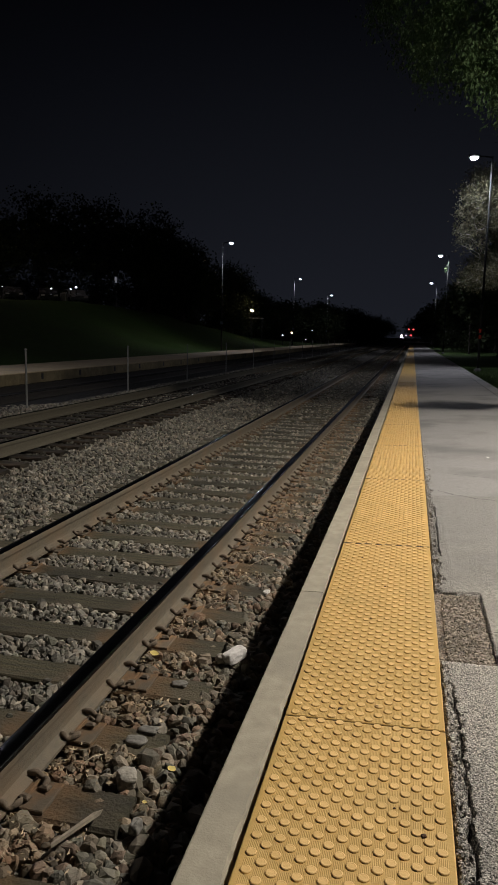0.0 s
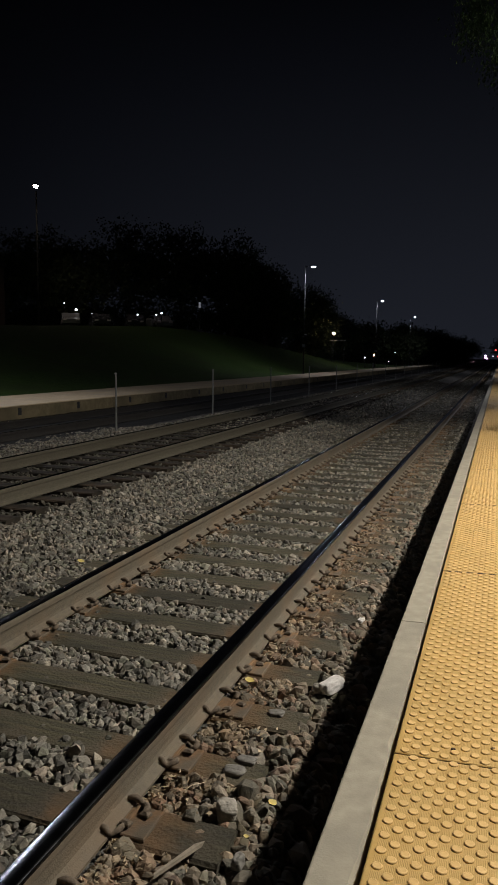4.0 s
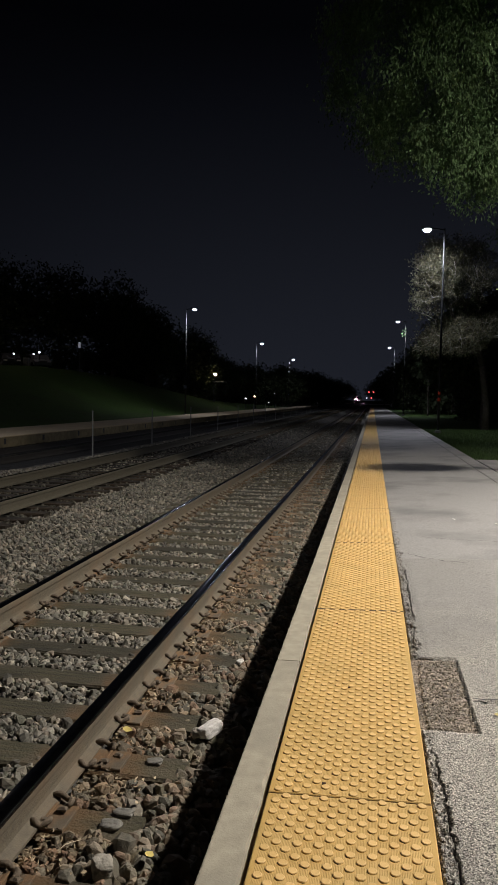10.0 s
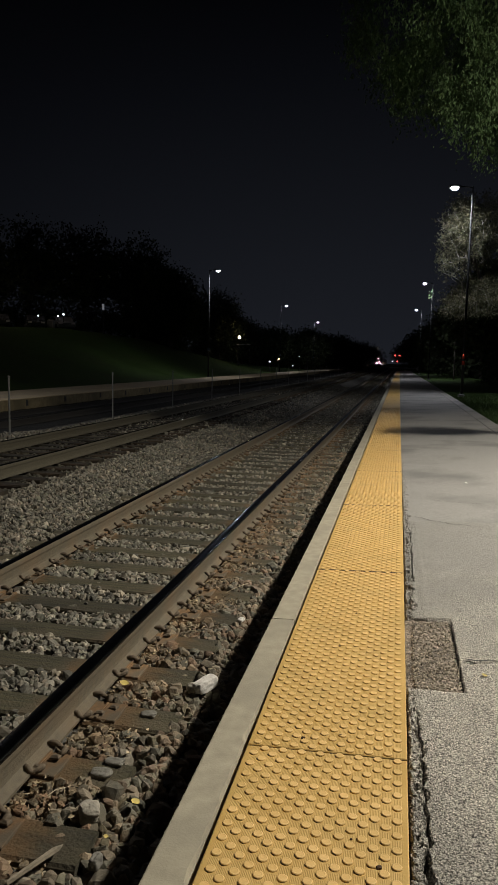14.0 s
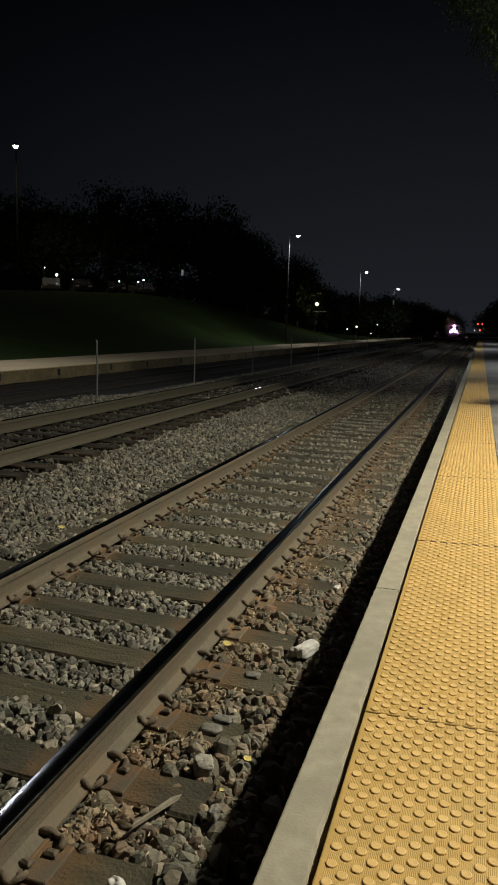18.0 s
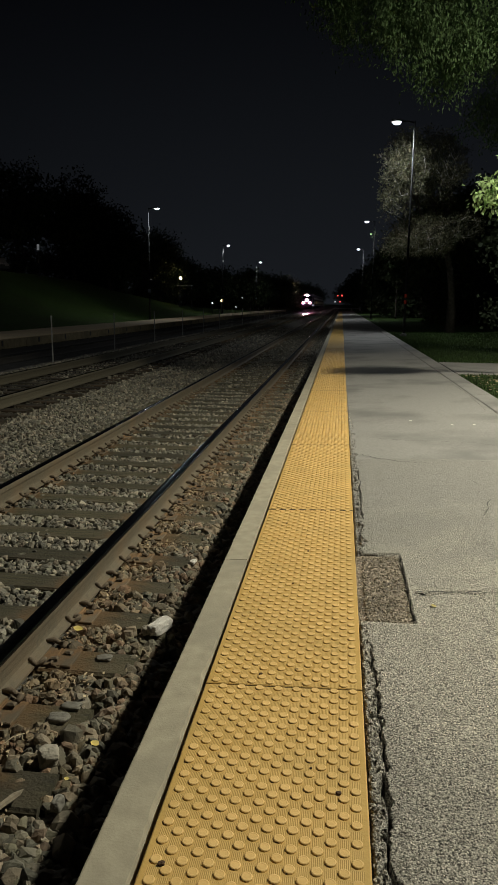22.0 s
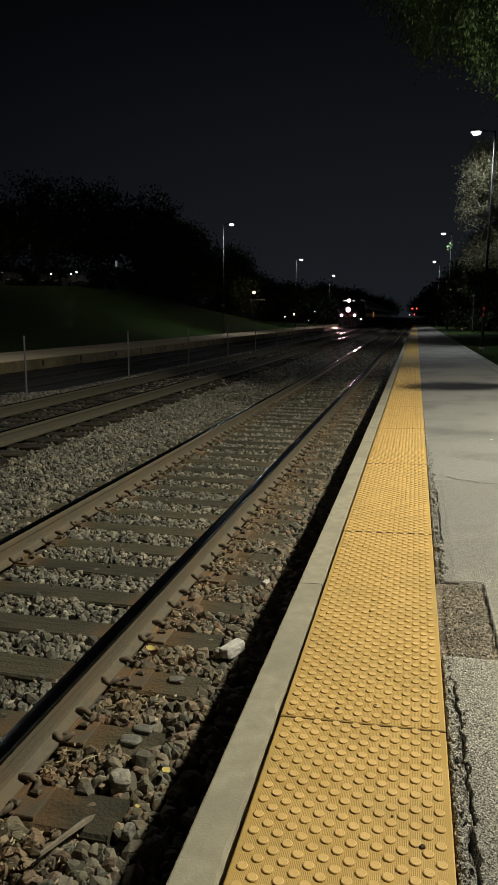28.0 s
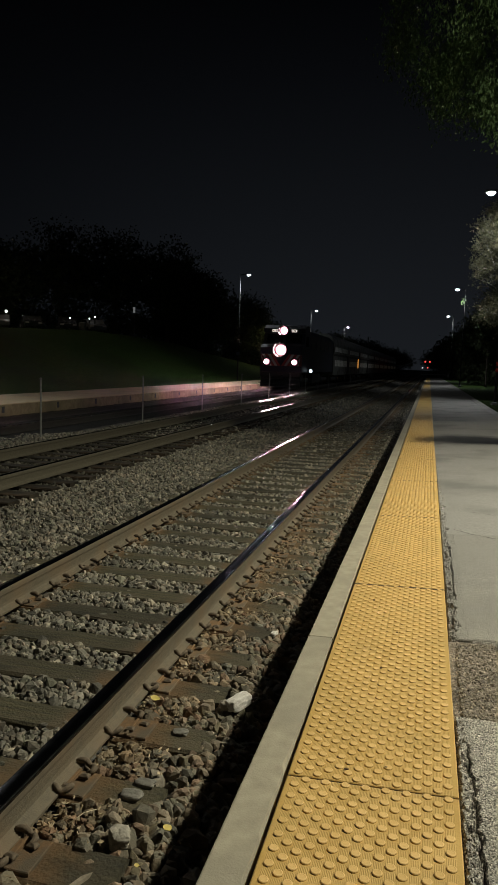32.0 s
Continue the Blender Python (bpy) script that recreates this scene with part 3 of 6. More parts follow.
def coping_mesh(seed):
    """One coping block: inner edge crumbled, outer edge lightly worn."""
    r = random.Random(seed)
    ys = [0.003 + 4.870 * i / 160 for i in range(161)]
    vs, fs, bite = [], [], 0.0
    for i, y in enumerate(ys):
        bite = 0.72 * bite + 0.28 * r.choice((0.0, 0.001, 0.003, 0.006, 0.010, 0.022))
        e = bite + r.uniform(0, 0.0012)
        w = 0.0012 * noise.noise((y * 3.1, seed, 0)) + 0.0006 * noise.noise((y * 17, seed, 2))
        for x, z in ((-0.155, -0.75), (-0.012, -0.75), (-0.0125, -0.045), (-0.0160 - e, -0.005), (-0.0178 - e, -0.001), (-0.147 + w, -0.001), (-0.152 + w, -0.003), (-0.155 + w, -0.009)):
            vs.append((x, y, pz(x) + z))
    for i in range(160):
        fs += [(8 * i + j, 8 * i + (j + 1) % 8, 8 * i + 8 + (j + 1) % 8, 8 * i + 8 + j) for j in range(8)]
    fs += [tuple(range(8))[::-1], tuple(range(1280, 1288))]
    me = Mesh().add(vs, fs).data("coping_block")
    me.materials.append(M_CONC)
    return me


cop_mes = [coping_mesh(s_) for s_ in range(4)]
for k in range(-2, 31):
    o = part("coping_block", cop_mes[k % 4], M_CONC, plat)
    o.location = (0, 1.4 + 4.876 * k, 0)
TW, TL, CELL = 0.607, 2.4295, 0.0357


def tile_material():
    m = M_YELLOW.copy()
    m.name = "tactile_yellow_ribbed"
    nt = m.node_tree
    n, l = nt.nodes, nt.links
    co = n.new("ShaderNodeTexCoord")
    mp = n.new("ShaderNodeMapping")
    mp.inputs["Location"].default_value = (-0.018, 0, 0)
    l.new(co.outputs["Object"], mp.inputs["Vector"])
    ck = n.new("ShaderNodeTexChecker")
    ck.inputs["Scale"].default_value = 1 / CELL
    ck.inputs["Color1"].default_value, ck.inputs["Color2"].default_value = (0, 0, 0, 1), (1, 1, 1, 1)
    flat = n.new("ShaderNodeVectorMath")
    flat.operation = "MULTIPLY"
    flat.inputs[1].default_value = (1, 1, 0)
    l.new(mp.outputs[0], flat.inputs[0])
    ad = n.new("ShaderNodeVectorMath")
    ad.inputs[1].default_value = (0, 0, 0.01)
    l.new(flat.outputs[0], ad.inputs[0])
    l.new(ad.outputs[0], ck.inputs["Vector"])
    wv = n.new("ShaderNodeTexWave")
    wv.inputs["Scale"].default_value = 2 * math.pi / (20 * 0.0051)
    wv.bands_direction = "X"
    l.new(co.outputs["Object"], wv.inputs["Vector"])
    mu = n.new("ShaderNodeMath")
    mu.operation = "MULTIPLY"
    l.new(ck.outputs["Fac"], mu.inputs[0])
    l.new(wv.outputs["Fac"], mu.inputs[1])
    bp = n.new("ShaderNodeBump")
    bp.inputs["Strength"].default_value, bp.inputs["Distance"].default_value = 0.34, 0.003
    xs_ = n.new("ShaderNodeSeparateXYZ")
    l.new(co.outputs["Object"], xs_.inputs[0])
    off = n.new("ShaderNodeMath")
    off.operation = "SUBTRACT"
    off.inputs[1].default_value = TW / 2
    l.new(xs_.outputs["X"], off.inputs[0])
    ab = n.new("ShaderNodeMath")
    ab.operation = "ABSOLUTE"
    l.new(off.outputs[0], ab.inputs[0])
    lt = n.new("ShaderNodeMath")
    lt.operation = "LESS_THAN"
    lt.inputs[1].default_value = TW / 2 - 0.019
    l.new(ab.outputs[0], lt.inputs[0])
    mb = n.new("ShaderNodeMath")
    mb.operation = "MULTIPLY"
    l.new(mu.outputs[0], mb.inputs[0])
    l.new(lt.outputs[0], mb.inputs[1])
    l.new(mb.outputs[0], bp.inputs["Height"])
    b = n["Principled BSDF"]
    old = b.inputs["Normal"].links[0].from_socket
    l.new(old, bp.inputs["Normal"])
    l.new(bp.outputs[0], b.inputs["Normal"])
    return m


M_TILE = tile_material()
tile_me = Mesh().add([(x, y, pz(x) + z) for x, y, z in [(0, 0, -0.05), (TW, 0, -0.05), (TW, TL, -0.05), (0, TL, -0.05), (0, 0, 0.001), (TW, 0, 0.001), (TW, TL, 0.001), (0, TL, 0.001), (0.004, 0.004, 0.004), (TW - 0.004, 0.004, 0.004), (TW - 0.004, TL - 0.004, 0.004), (0.004, TL - 0.004, 0.004)]],
                     [(3, 2, 1, 0), (8, 9, 10, 11)] + [(k + i, k + (i + 1) % 4, k + 4 + (i + 1) % 4, k + 4 + i) for k in (0, 4) for i in range(4)]).data("tactile_tile")
tile_me.materials.append(M_TILE)


M_DOMETOP = mat("tactile_yellow_pale", (0.64, 0.415, 0.15), (0.74, 0.495, 0.195), 12, 0.5, 0.12, 90, c3=(0.56, 0.365, 0.125), stain=2.2, spec=0.4)


def dome_field(sides, prof):
    vs, fs = [], []
    for j in range(68):
        for i in range(16):
            if (i + j) % 2:
                continue
            cx, cy = 0.018 + (i + 0.5) * CELL, 0.004 + (j + 0.5) * CELL
            k = len(vs)
            for r, z in prof:
                vs += [(cx + r * math.cos(2 * math.pi * s / sides), cy + r * math.sin(2 * math.pi * s / sides), pz(cx) + 0.004 + z) for s in range(sides)]
            for q in range(len(prof) - 1):
                fs += [(k + q * sides + s, k + q * sides + (s + 1) % sides, k + (q + 1) * sides + (s + 1) % sides, k + (q + 1) * sides + s) for s in range(sides)]
            fs.append(tuple(k + (len(prof) - 1) * sides + s for s in range(sides)))
    me = bpy.data.meshes.new("domes")
    me.from_pydata(vs, [], fs)
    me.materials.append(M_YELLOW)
    me.materials.append(M_DOMETOP)
    # Faces that point up take the paler yellow.
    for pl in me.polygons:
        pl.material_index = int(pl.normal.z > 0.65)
    return me


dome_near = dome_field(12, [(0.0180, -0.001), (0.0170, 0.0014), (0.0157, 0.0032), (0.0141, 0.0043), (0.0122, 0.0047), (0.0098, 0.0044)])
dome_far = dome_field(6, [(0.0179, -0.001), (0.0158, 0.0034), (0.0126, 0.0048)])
seal_me = Mesh().box(0.002, TW - 0.002, -0.0075, 0.0015, -0.05, 0.0).data("joint_seal")
for v_ in seal_me.vertices:
    v_.co.z += pz(v_.co.x) - 0.0015
wide_seal = Mesh().box(0.002, TW - 0.002, -0.0105, 0.0045, -0.05, 0.0035).data("joint_seal")
for v_ in wide_seal.vertices:
    v_.co.z += pz(v_.co.x) + 0.0015
M_SEAL = mat("joint_dirt", (0.008, 0.006, 0.005), (0.020, 0.016, 0.011), 60, 0.95, 0.4, 120)
for me_ in (seal_me, wide_seal):
    me_.materials.append(M_SEAL)
side_seal = Mesh().box(-0.0118, -0.0004, 0, 2.436, -0.07, -0.05).data("joint_seal")
side_seal.materials.append(M_SEAL)
for k in range(-4, 60):
    if k < 14:
        for me_ in (wide_seal if k > 0 else seal_me, side_seal):
            part("joint_seal", me_, M_SEAL, plat).location = (0, 2.438 * k + 0.002, 0)
    o = part("tactile_tile", tile_me, M_TILE, plat)
    o.location = (0, 2.438 * k + 0.002, 0)
    if k < 9:
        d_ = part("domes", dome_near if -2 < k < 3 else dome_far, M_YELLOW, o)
        d_["kind"] = "stuff"
        d_["label"] = "raised truncated yellow domes"

M_ASPH = mat("asphalt_paving", (0.43, 0.400, 0.336), (0.655, 0.612, 0.524), 150, 0.92, 1.0, 150, c3=(0.33, 0.312, 0.272), stain=0.5, bdist=0.010)
for e_, p_ in zip([x for x in M_ASPH.node_tree.nodes if x.type == "VALTORGB"][0].color_ramp.elements, (0.36, 0.62)):
    e_.position = p_
granulate(M_ASPH, 175, 0.62, 1.36)


def pitted(m, scale, low, high, deep):
    """Dark pits where chips have come out of the surface."""
    n, l = m.node_tree.nodes, m.node_tree.links
    b = n["Principled BSDF"]
    old = b.inputs["Base Color"].links[0].from_socket
    nz = n.new("ShaderNodeTexNoise")
    nz.inputs["Scale"].default_value, nz.inputs["Detail"].default_value = scale, 3
    l.new(n.new("ShaderNodeTexCoord").outputs["Object"], nz.inputs["Vector"])
    mr = n.new("ShaderNodeMapRange")
    mr.inputs["From Min"].default_value, mr.inputs["From Max"].default_value = low, high
    mr.inputs["To Min"].default_value = deep
    l.new(nz.outputs["Fac"], mr.inputs["Value"])
    hs = n.new("ShaderNodeHueSaturation")
    l.new(mr.outputs[0], hs.inputs["Value"])
    l.new(old, hs.inputs["Color"])
    l.new(hs.outputs[0], b.inputs["Base Color"])


pitted(M_ASPH, 150, 0.40, 0.46, 0.20)


def worn_smooth(m):
    """Away from the broken stretch the stones are buried in smooth grey fines."""
    n, l = m.node_tree.nodes, m.node_tree.links
    bs = n["Principled BSDF"]
    old = bs.inputs["Base Color"].links[0].from_socket
    co = n.new("ShaderNodeTexCoord")
    xyz = n.new("ShaderNodeSeparateXYZ")
    l.new(co.outputs["Object"], xyz.inputs[0])
    nz = n.new("ShaderNodeTexNoise")
    nz.inputs["Scale"].default_value, nz.inputs["Detail"].default_value = 3.5, 8
    l.new(co.outputs["Object"], nz.inputs["Vector"])
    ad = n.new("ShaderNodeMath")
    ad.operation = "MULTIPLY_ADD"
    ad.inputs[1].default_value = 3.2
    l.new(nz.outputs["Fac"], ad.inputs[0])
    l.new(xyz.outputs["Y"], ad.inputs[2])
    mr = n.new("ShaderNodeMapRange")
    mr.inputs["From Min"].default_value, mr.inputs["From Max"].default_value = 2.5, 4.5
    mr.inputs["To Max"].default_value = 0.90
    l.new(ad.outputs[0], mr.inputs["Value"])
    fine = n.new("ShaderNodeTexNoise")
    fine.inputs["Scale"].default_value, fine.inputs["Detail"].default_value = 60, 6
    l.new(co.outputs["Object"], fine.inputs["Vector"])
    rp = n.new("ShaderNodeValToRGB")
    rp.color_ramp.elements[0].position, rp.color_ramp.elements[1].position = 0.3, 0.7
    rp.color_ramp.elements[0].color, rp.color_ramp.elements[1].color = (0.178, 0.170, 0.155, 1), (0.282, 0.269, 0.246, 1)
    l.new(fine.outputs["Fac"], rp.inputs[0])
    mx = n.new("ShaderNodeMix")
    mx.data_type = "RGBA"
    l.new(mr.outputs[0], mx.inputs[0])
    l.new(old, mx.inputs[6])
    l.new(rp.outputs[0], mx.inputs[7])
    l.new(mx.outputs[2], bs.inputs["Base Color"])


worn_smooth(M_ASPH)
pitted(M_ASPH, 38, 0.27, 0.33, 0.45)


def field(x, y, fx, fy, w):
    """Smooth noise over arrays, fx and fy lumps a metre."""
    return np.array([noise.noise((a * fx, b * fy, w)) for a, b in zip(x.ravel(), y.ravel())]).reshape(x.shape)


def grains(x, y, per_m, w):
    """Packed chips: 0 in the joints, 1 on the chips, each with its own height."""
    out = []
    for a, b in zip(x.ravel(), y.ravel()):
        d, p = noise.voronoi((a * per_m, b * per_m, w))
        out.append(min(1.0, 2.6 * (d[1] - d[0])) * (0.55 + 0.45 * math.sin(p[0].x * 41 + p[0].y * 17)))
    return np.array(out).reshape(x.shape)


PATCH_X, PATCH_Y0, PATCH_Y1 = 0.872, 0.622, 1.555


def in_patch(x, y):
    return (x > 0.6) & (x < PATCH_X + 0.0015 * np.sin(y * 40)) & (y > PATCH_Y0) & (y < PATCH_Y1)


def asphalt_z(x, y):
    """Main sheet of the paving, beyond the broken edge."""
    h = pz(x) - 0.002 + 0.003 * np.sin(x * 3.1 + y * 0.9) * np.sin(y * 1.7)
    h = h + 0.0025 * field(x, y, 55, 55, 0) * (x > 0.75)
    h = np.where(in_patch(x, y), pz(x) - 0.06, h)
    jy = 0.985 + 0.02 * np.sin(x * 6) + 0.008 * np.sin(x * 19)
    return h - (x > 0.87) * 0.03 * np.exp(-((y - jy) / 0.008) ** 2) * (0.7 + 0.5 * np.sin(x * 13))


def broken_edge_z(x, y):
    """Strip along the tiles: crumbled rim, a long crack, pockets where pieces are gone."""
    zero = np.zeros_like(y)
    h = pz(x) - 0.002 + 0.003 * np.sin(x * 3.1 + y * 0.9) * np.sin(y * 1.7)
    slow, mid, quick = field(zero, y, 1, 4.2, 5), field(zero, y, 1, 17, 6), field(zero, y, 1, 62, 7)
    chip = grains(x, y, 78, 1.0)
    lump = field(x, y, 26, 26, 3)
    near = np.clip((0.64 - y) / 0.06, 0, 1)
    far = np.clip((y - 1.5) / 0.1, 0, 1) * np.clip((8.5 - y) / 4, 0.15, 1)
    # crack from the corner of the patch along the tiles
    cx = 0.664 + 0.018 * slow + 0.015 * mid + 0.009 * quick - 0.022 * np.clip((y - 0.05) / 0.4, 0, 1)
    w = 0.0030 + 0.0085 * np.clip(0.30 + 1.2 * field(zero, y, 1, 8, 8) + 0.7 * field(zero, y, 1, 35, 9), 0, 1)
    canyon = np.exp(-np.abs((x - cx) / w) ** 4) * np.clip((0.42 - y) / 0.15, 0, 1)
    # crumbled ground from the tile to the crack and a little past it
    reach = np.where(y < 0.66, cx + 0.018 + 0.012 * mid, 0.672 + 0.035 * slow + 0.02 * mid)
    loose = np.clip((reach - x) / 0.022, 0, 1) * np.maximum(near, far)
    h = h + loose * (-0.005 + 0.008 * chip + 0.004 * lump) + (1 - loose) * 0.0034 * (chip - 0.5) * np.clip((0.738 - x) / 0.02, 0, 1)
    gap = 0.005 + 0.006 * np.clip(0.4 + 1.5 * mid + 0.8 * quick, 0, 1.4)
    h = h - 0.045 * np.exp(-((x - 0.609) / gap) ** 4) * np.maximum(near, far)
    pocket = np.clip(4.0 * (field(x, y, 20, 12, 11) + 0.6 * field(x, y, 60, 42, 12) - 0.04), 0, 1) * loose * far
    h = h - 0.030 * pocket - 0.055 * canyon - 0.016 * loose * np.clip(5 * (field(x, y, 48, 40, 21) - 0.22), 0, 1)
    split = 0.668 + 0.018 * field(zero, y, 1, 5, 13) + 0.012 * field(zero, y, 1, 24, 14)
    h = h - ((y > 2.2) & (y < 3.7)) * 0.04 * np.exp(-np.abs((x - split) / 0.006) ** 3) * np.clip(0.5 + 1.6 * field(zero, y, 1, 7, 15), 0, 1)
    u = np.clip((y - 1.54) / 0.015, 0, 1)
    return np.where(in_patch(x, y), (1 - u) * (pz(x) - 0.06) + u * h, h)


def patch_z(x, y):
    fine = np.array([noise.noise((a * 60, b * 60, 7)) + noise.noise((a * 25, b * 25, 9)) for a, b in zip(x.ravel(), y.ravel())]).reshape(x.shape)
    return pz(x) - 0.021 + 0.009 * fine - 0.05 * ((x > 0.858) | (y < 0.634)) - 0.02 * np.clip((0.665 - x) / 0.04, 0, 1) * (0.6 + 0.6 * fine) * np.clip((1.50 - y) / 0.15, 0, 1)


M_PATCHCHIP = mat("patch_chips", (0.20, 0.172, 0.13), (0.38, 0.33, 0.25), 60, 0.9, 0.2, 200, island=0.6)
M_PATCH = mat("sunken_patch_asphalt", (0.15, 0.122, 0.095), (0.46, 0.385, 0.30), 60, 0.95, 1.0, 120, c3=(0.15, 0.125, 0.098), stain=5, bdist=0.012)
granulate(M_PATCH, 95)
part("sunken_patch", sheet("sunken_patch", np.arange(0.612, 0.8815, 0.009), np.arange(0.617, 1.565, 0.009), patch_z, M_PATCH), M_PATCH, plat, "dark sunken square of rough asphalt")
part("broken_edge", sheet("broken_edge", np.append(np.arange(0.6085, 0.7385, 0.0028), 0.74), np.append(np.arange(-1.6, 4.196, 0.0048), 4.2), broken_edge_z, M_ASPH, False), M_ASPH, plat, "crumbled asphalt edge with a deep jagged crack")
ax = np.concatenate([np.arange(0.74, 0.862, 0.0125), np.arange(0.864, 0.898, 0.0035), np.arange(0.9, 2.56, 0.03), [2.56]])
part("asphalt_paving", sheet("asphalt_paving", ax, np.append(np.arange(-1.6, 4.19, 0.0165), 4.2), asphalt_z, M_ASPH), M_ASPH, plat, "worn grey asphalt with a sunken patch")


def asphalt_far(x, y):
    h = pz(x) - 0.002 + 0.003 * np.sin(x * 3.1 + y * 0.9) * np.sin(y * 1.7)
    return h - (0.012 + 0.03 * np.sin(y * 3.7) ** 2 * (x < 0.62)) * np.clip((0.68 - x) / 0.07, 0, 1) * (y < 9)


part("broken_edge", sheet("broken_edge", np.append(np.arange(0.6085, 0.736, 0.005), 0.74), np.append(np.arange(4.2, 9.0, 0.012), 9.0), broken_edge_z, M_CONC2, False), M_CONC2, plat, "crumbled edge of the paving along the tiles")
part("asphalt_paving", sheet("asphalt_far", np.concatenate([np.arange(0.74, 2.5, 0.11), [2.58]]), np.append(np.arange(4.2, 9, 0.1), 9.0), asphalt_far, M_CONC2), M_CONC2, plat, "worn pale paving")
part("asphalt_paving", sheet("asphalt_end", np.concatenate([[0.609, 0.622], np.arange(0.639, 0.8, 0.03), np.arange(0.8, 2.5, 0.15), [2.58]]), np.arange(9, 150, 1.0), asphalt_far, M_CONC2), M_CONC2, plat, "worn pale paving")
part("asphalt_paving", sheet("asphalt_back", np.array([0.609, 2.56]), np.array([-9, -1.59]), asphalt_far, M_ASPH), M_ASPH, plat)
kerb_me = Mesh().add([(x, y, pz(x) + z) for y in (0.004, 2.996) for x, z in ((2.55, -0.3), (2.86, -0.3), (2.86, 0.0), (2.845, 0.012), (2.565, 0.012), (2.55, 0.0))],
                     [(5, 4, 3, 2, 1, 0), (6, 7, 8, 9, 10, 11)] + [(i, (i + 1) % 6, 6 + (i + 1) % 6, 6 + i) for i in range(6)]).data("kerb_stone")
kerb_me.materials.append(M_CONC2)
for k in range(-3, 48):
    o = part("kerb_stone", kerb_me, M_CONC, plat)
    o.location = (0, 3.0 * k, 0)
part("platform_fill", Mesh().box(-0.13, 2.84, -9, 149, -0.78, -0.06), M_CONC, plat)

fp = thing("footpath", "pale concrete footpath joining the platform across the lawn", "footpath", kind="structure")
for k in range(10):
    o = part("paving_slab", Mesh().box(0.01, 1.49, 0, 2.9, -0.15, 0.0, 0.008), M_CONC2, fp)
    o.location = (2.87 + 1.5 * k, 12.5 - 0.25 * k, 0.112 + 0.02 * k)

# ---------- far platform ----------
farp = thing("platform", "low concrete platform across the tracks, lit by tall lamps", "platform", kind="structure")
slab_me = Mesh().box(-14.6, -11.6, 0.01, 5.99, -0.6, 0.1, 0.01).data("platform_slab")
M_FAR = mat("far_platform_concrete", (0.40, 0.305, 0.18), (0.49, 0.38, 0.235), 5, 0.85, 0.3, 60, c3=(0.37, 0.30, 0.20), stain=0.5)
slab_me.materials.append(M_FAR)
# Face darker than the slab top: its shade is put into the colour.
M_FACE = mat("shaded_platform_face", (0.20, 0.160, 0.085), (0.31, 0.250, 0.142), 6, 0.9, 0.3, 60, c3=(0.15, 0.122, 0.07), stain=0.8)
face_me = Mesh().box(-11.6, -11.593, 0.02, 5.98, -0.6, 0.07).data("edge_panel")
face_me.materials.append(M_FACE)
hole_me = Mesh().box(-11.605, -11.585, -0.07, 0.07, -0.16, 0.03).data("drain_hole")
hole_me.materials.append(M_DARK)
for k in range(-3, 26):
    o = part("platform_slab", slab_me, M_FAR, farp)
    o.location = (0, 6.0 * k, 0)
    o = part("edge_panel", face_me, M_FACE, farp, "blotchy concrete face with its shade put into the colour")
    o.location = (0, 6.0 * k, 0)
    if k < 10:
        for d_ in (1.2, 4.0):
            h_ = part("drain_hole", hole_me, M_DARK, farp)
            h_.location = (0, 6.0 * k + d_, 0)

# ---------- lamps ----------


def station_lamp(x, y, z, side, label, group, h=8.7, reach=0.65, metal=M_POLE):
    th = thing("platform_lamp", label, "lamp post", (x, y, z), group)
    part("base_plate", Mesh().box(-0.17, 0.17, -0.17, 0.17, 0, 0.03, 0.008).lathe([(0.14, 0.03), (0.14, 0.10), (0.09, 0.14)], 12), M_POLE, th)
    part("pole", Mesh().tube([(0, 0, 0.03), (0, 0, h * 0.5), (0, 0, h)], [0.060, 0.046, 0.034], 12), metal, th, smooth=True)
    part("arm", Mesh().tube([(0, 0, h - 0.06), (side * reach * 0.5, 0, h - 0.0), (side * reach * 0.8, 0, h)], 0.03, 8), metal, th)
    hd = part("lamp_head", Mesh().box(side * reach - 0.24, side * reach + 0.22, -0.14, 0.14, h - 0.03, h + 0.07, 0.03), M_DARK, th, "dark flat lamp housing")
    part("lens", Mesh().lathe([(0.05, -0.10), (0.12, -0.085), (0.155, -0.04), (0.165, 0.0)], 16, (side * reach, 0, h - 0.03)), M_LED, hd, "glowing white lens")
    return th


for ly in (30.0, 67.0, 101.0):
    station_lamp(3.24, ly, 0.1, -1, "tall galvanised lamp post, white lamp lit, beside the platform", "lamps on the near platform", 8.95, 0.74, M_POLENEAR)
M_PLATEBLUE = mat("sign_blue", (0.10, 0.14, 0.19), (0.16, 0.20, 0.25), 30, 0.5, 0.05, 60)
M_REFLECT = mat("red_reflector", (0.5, 0.05, 0.03), (0.6, 0.08, 0.05), 20, 0.18, 0, 60, metal=0.6)
ref = bpy.data.objects["platform_lamp"]
for z0, z1 in ((1.42, 1.58), (1.68, 1.84)):
    part("reflector_band", Mesh().lathe([(0.066, z0), (0.069, z0 + 0.01), (0.069, z1 - 0.01), (0.066, z1)], 14), M_REFLECT, ref, "red reflective band", True)
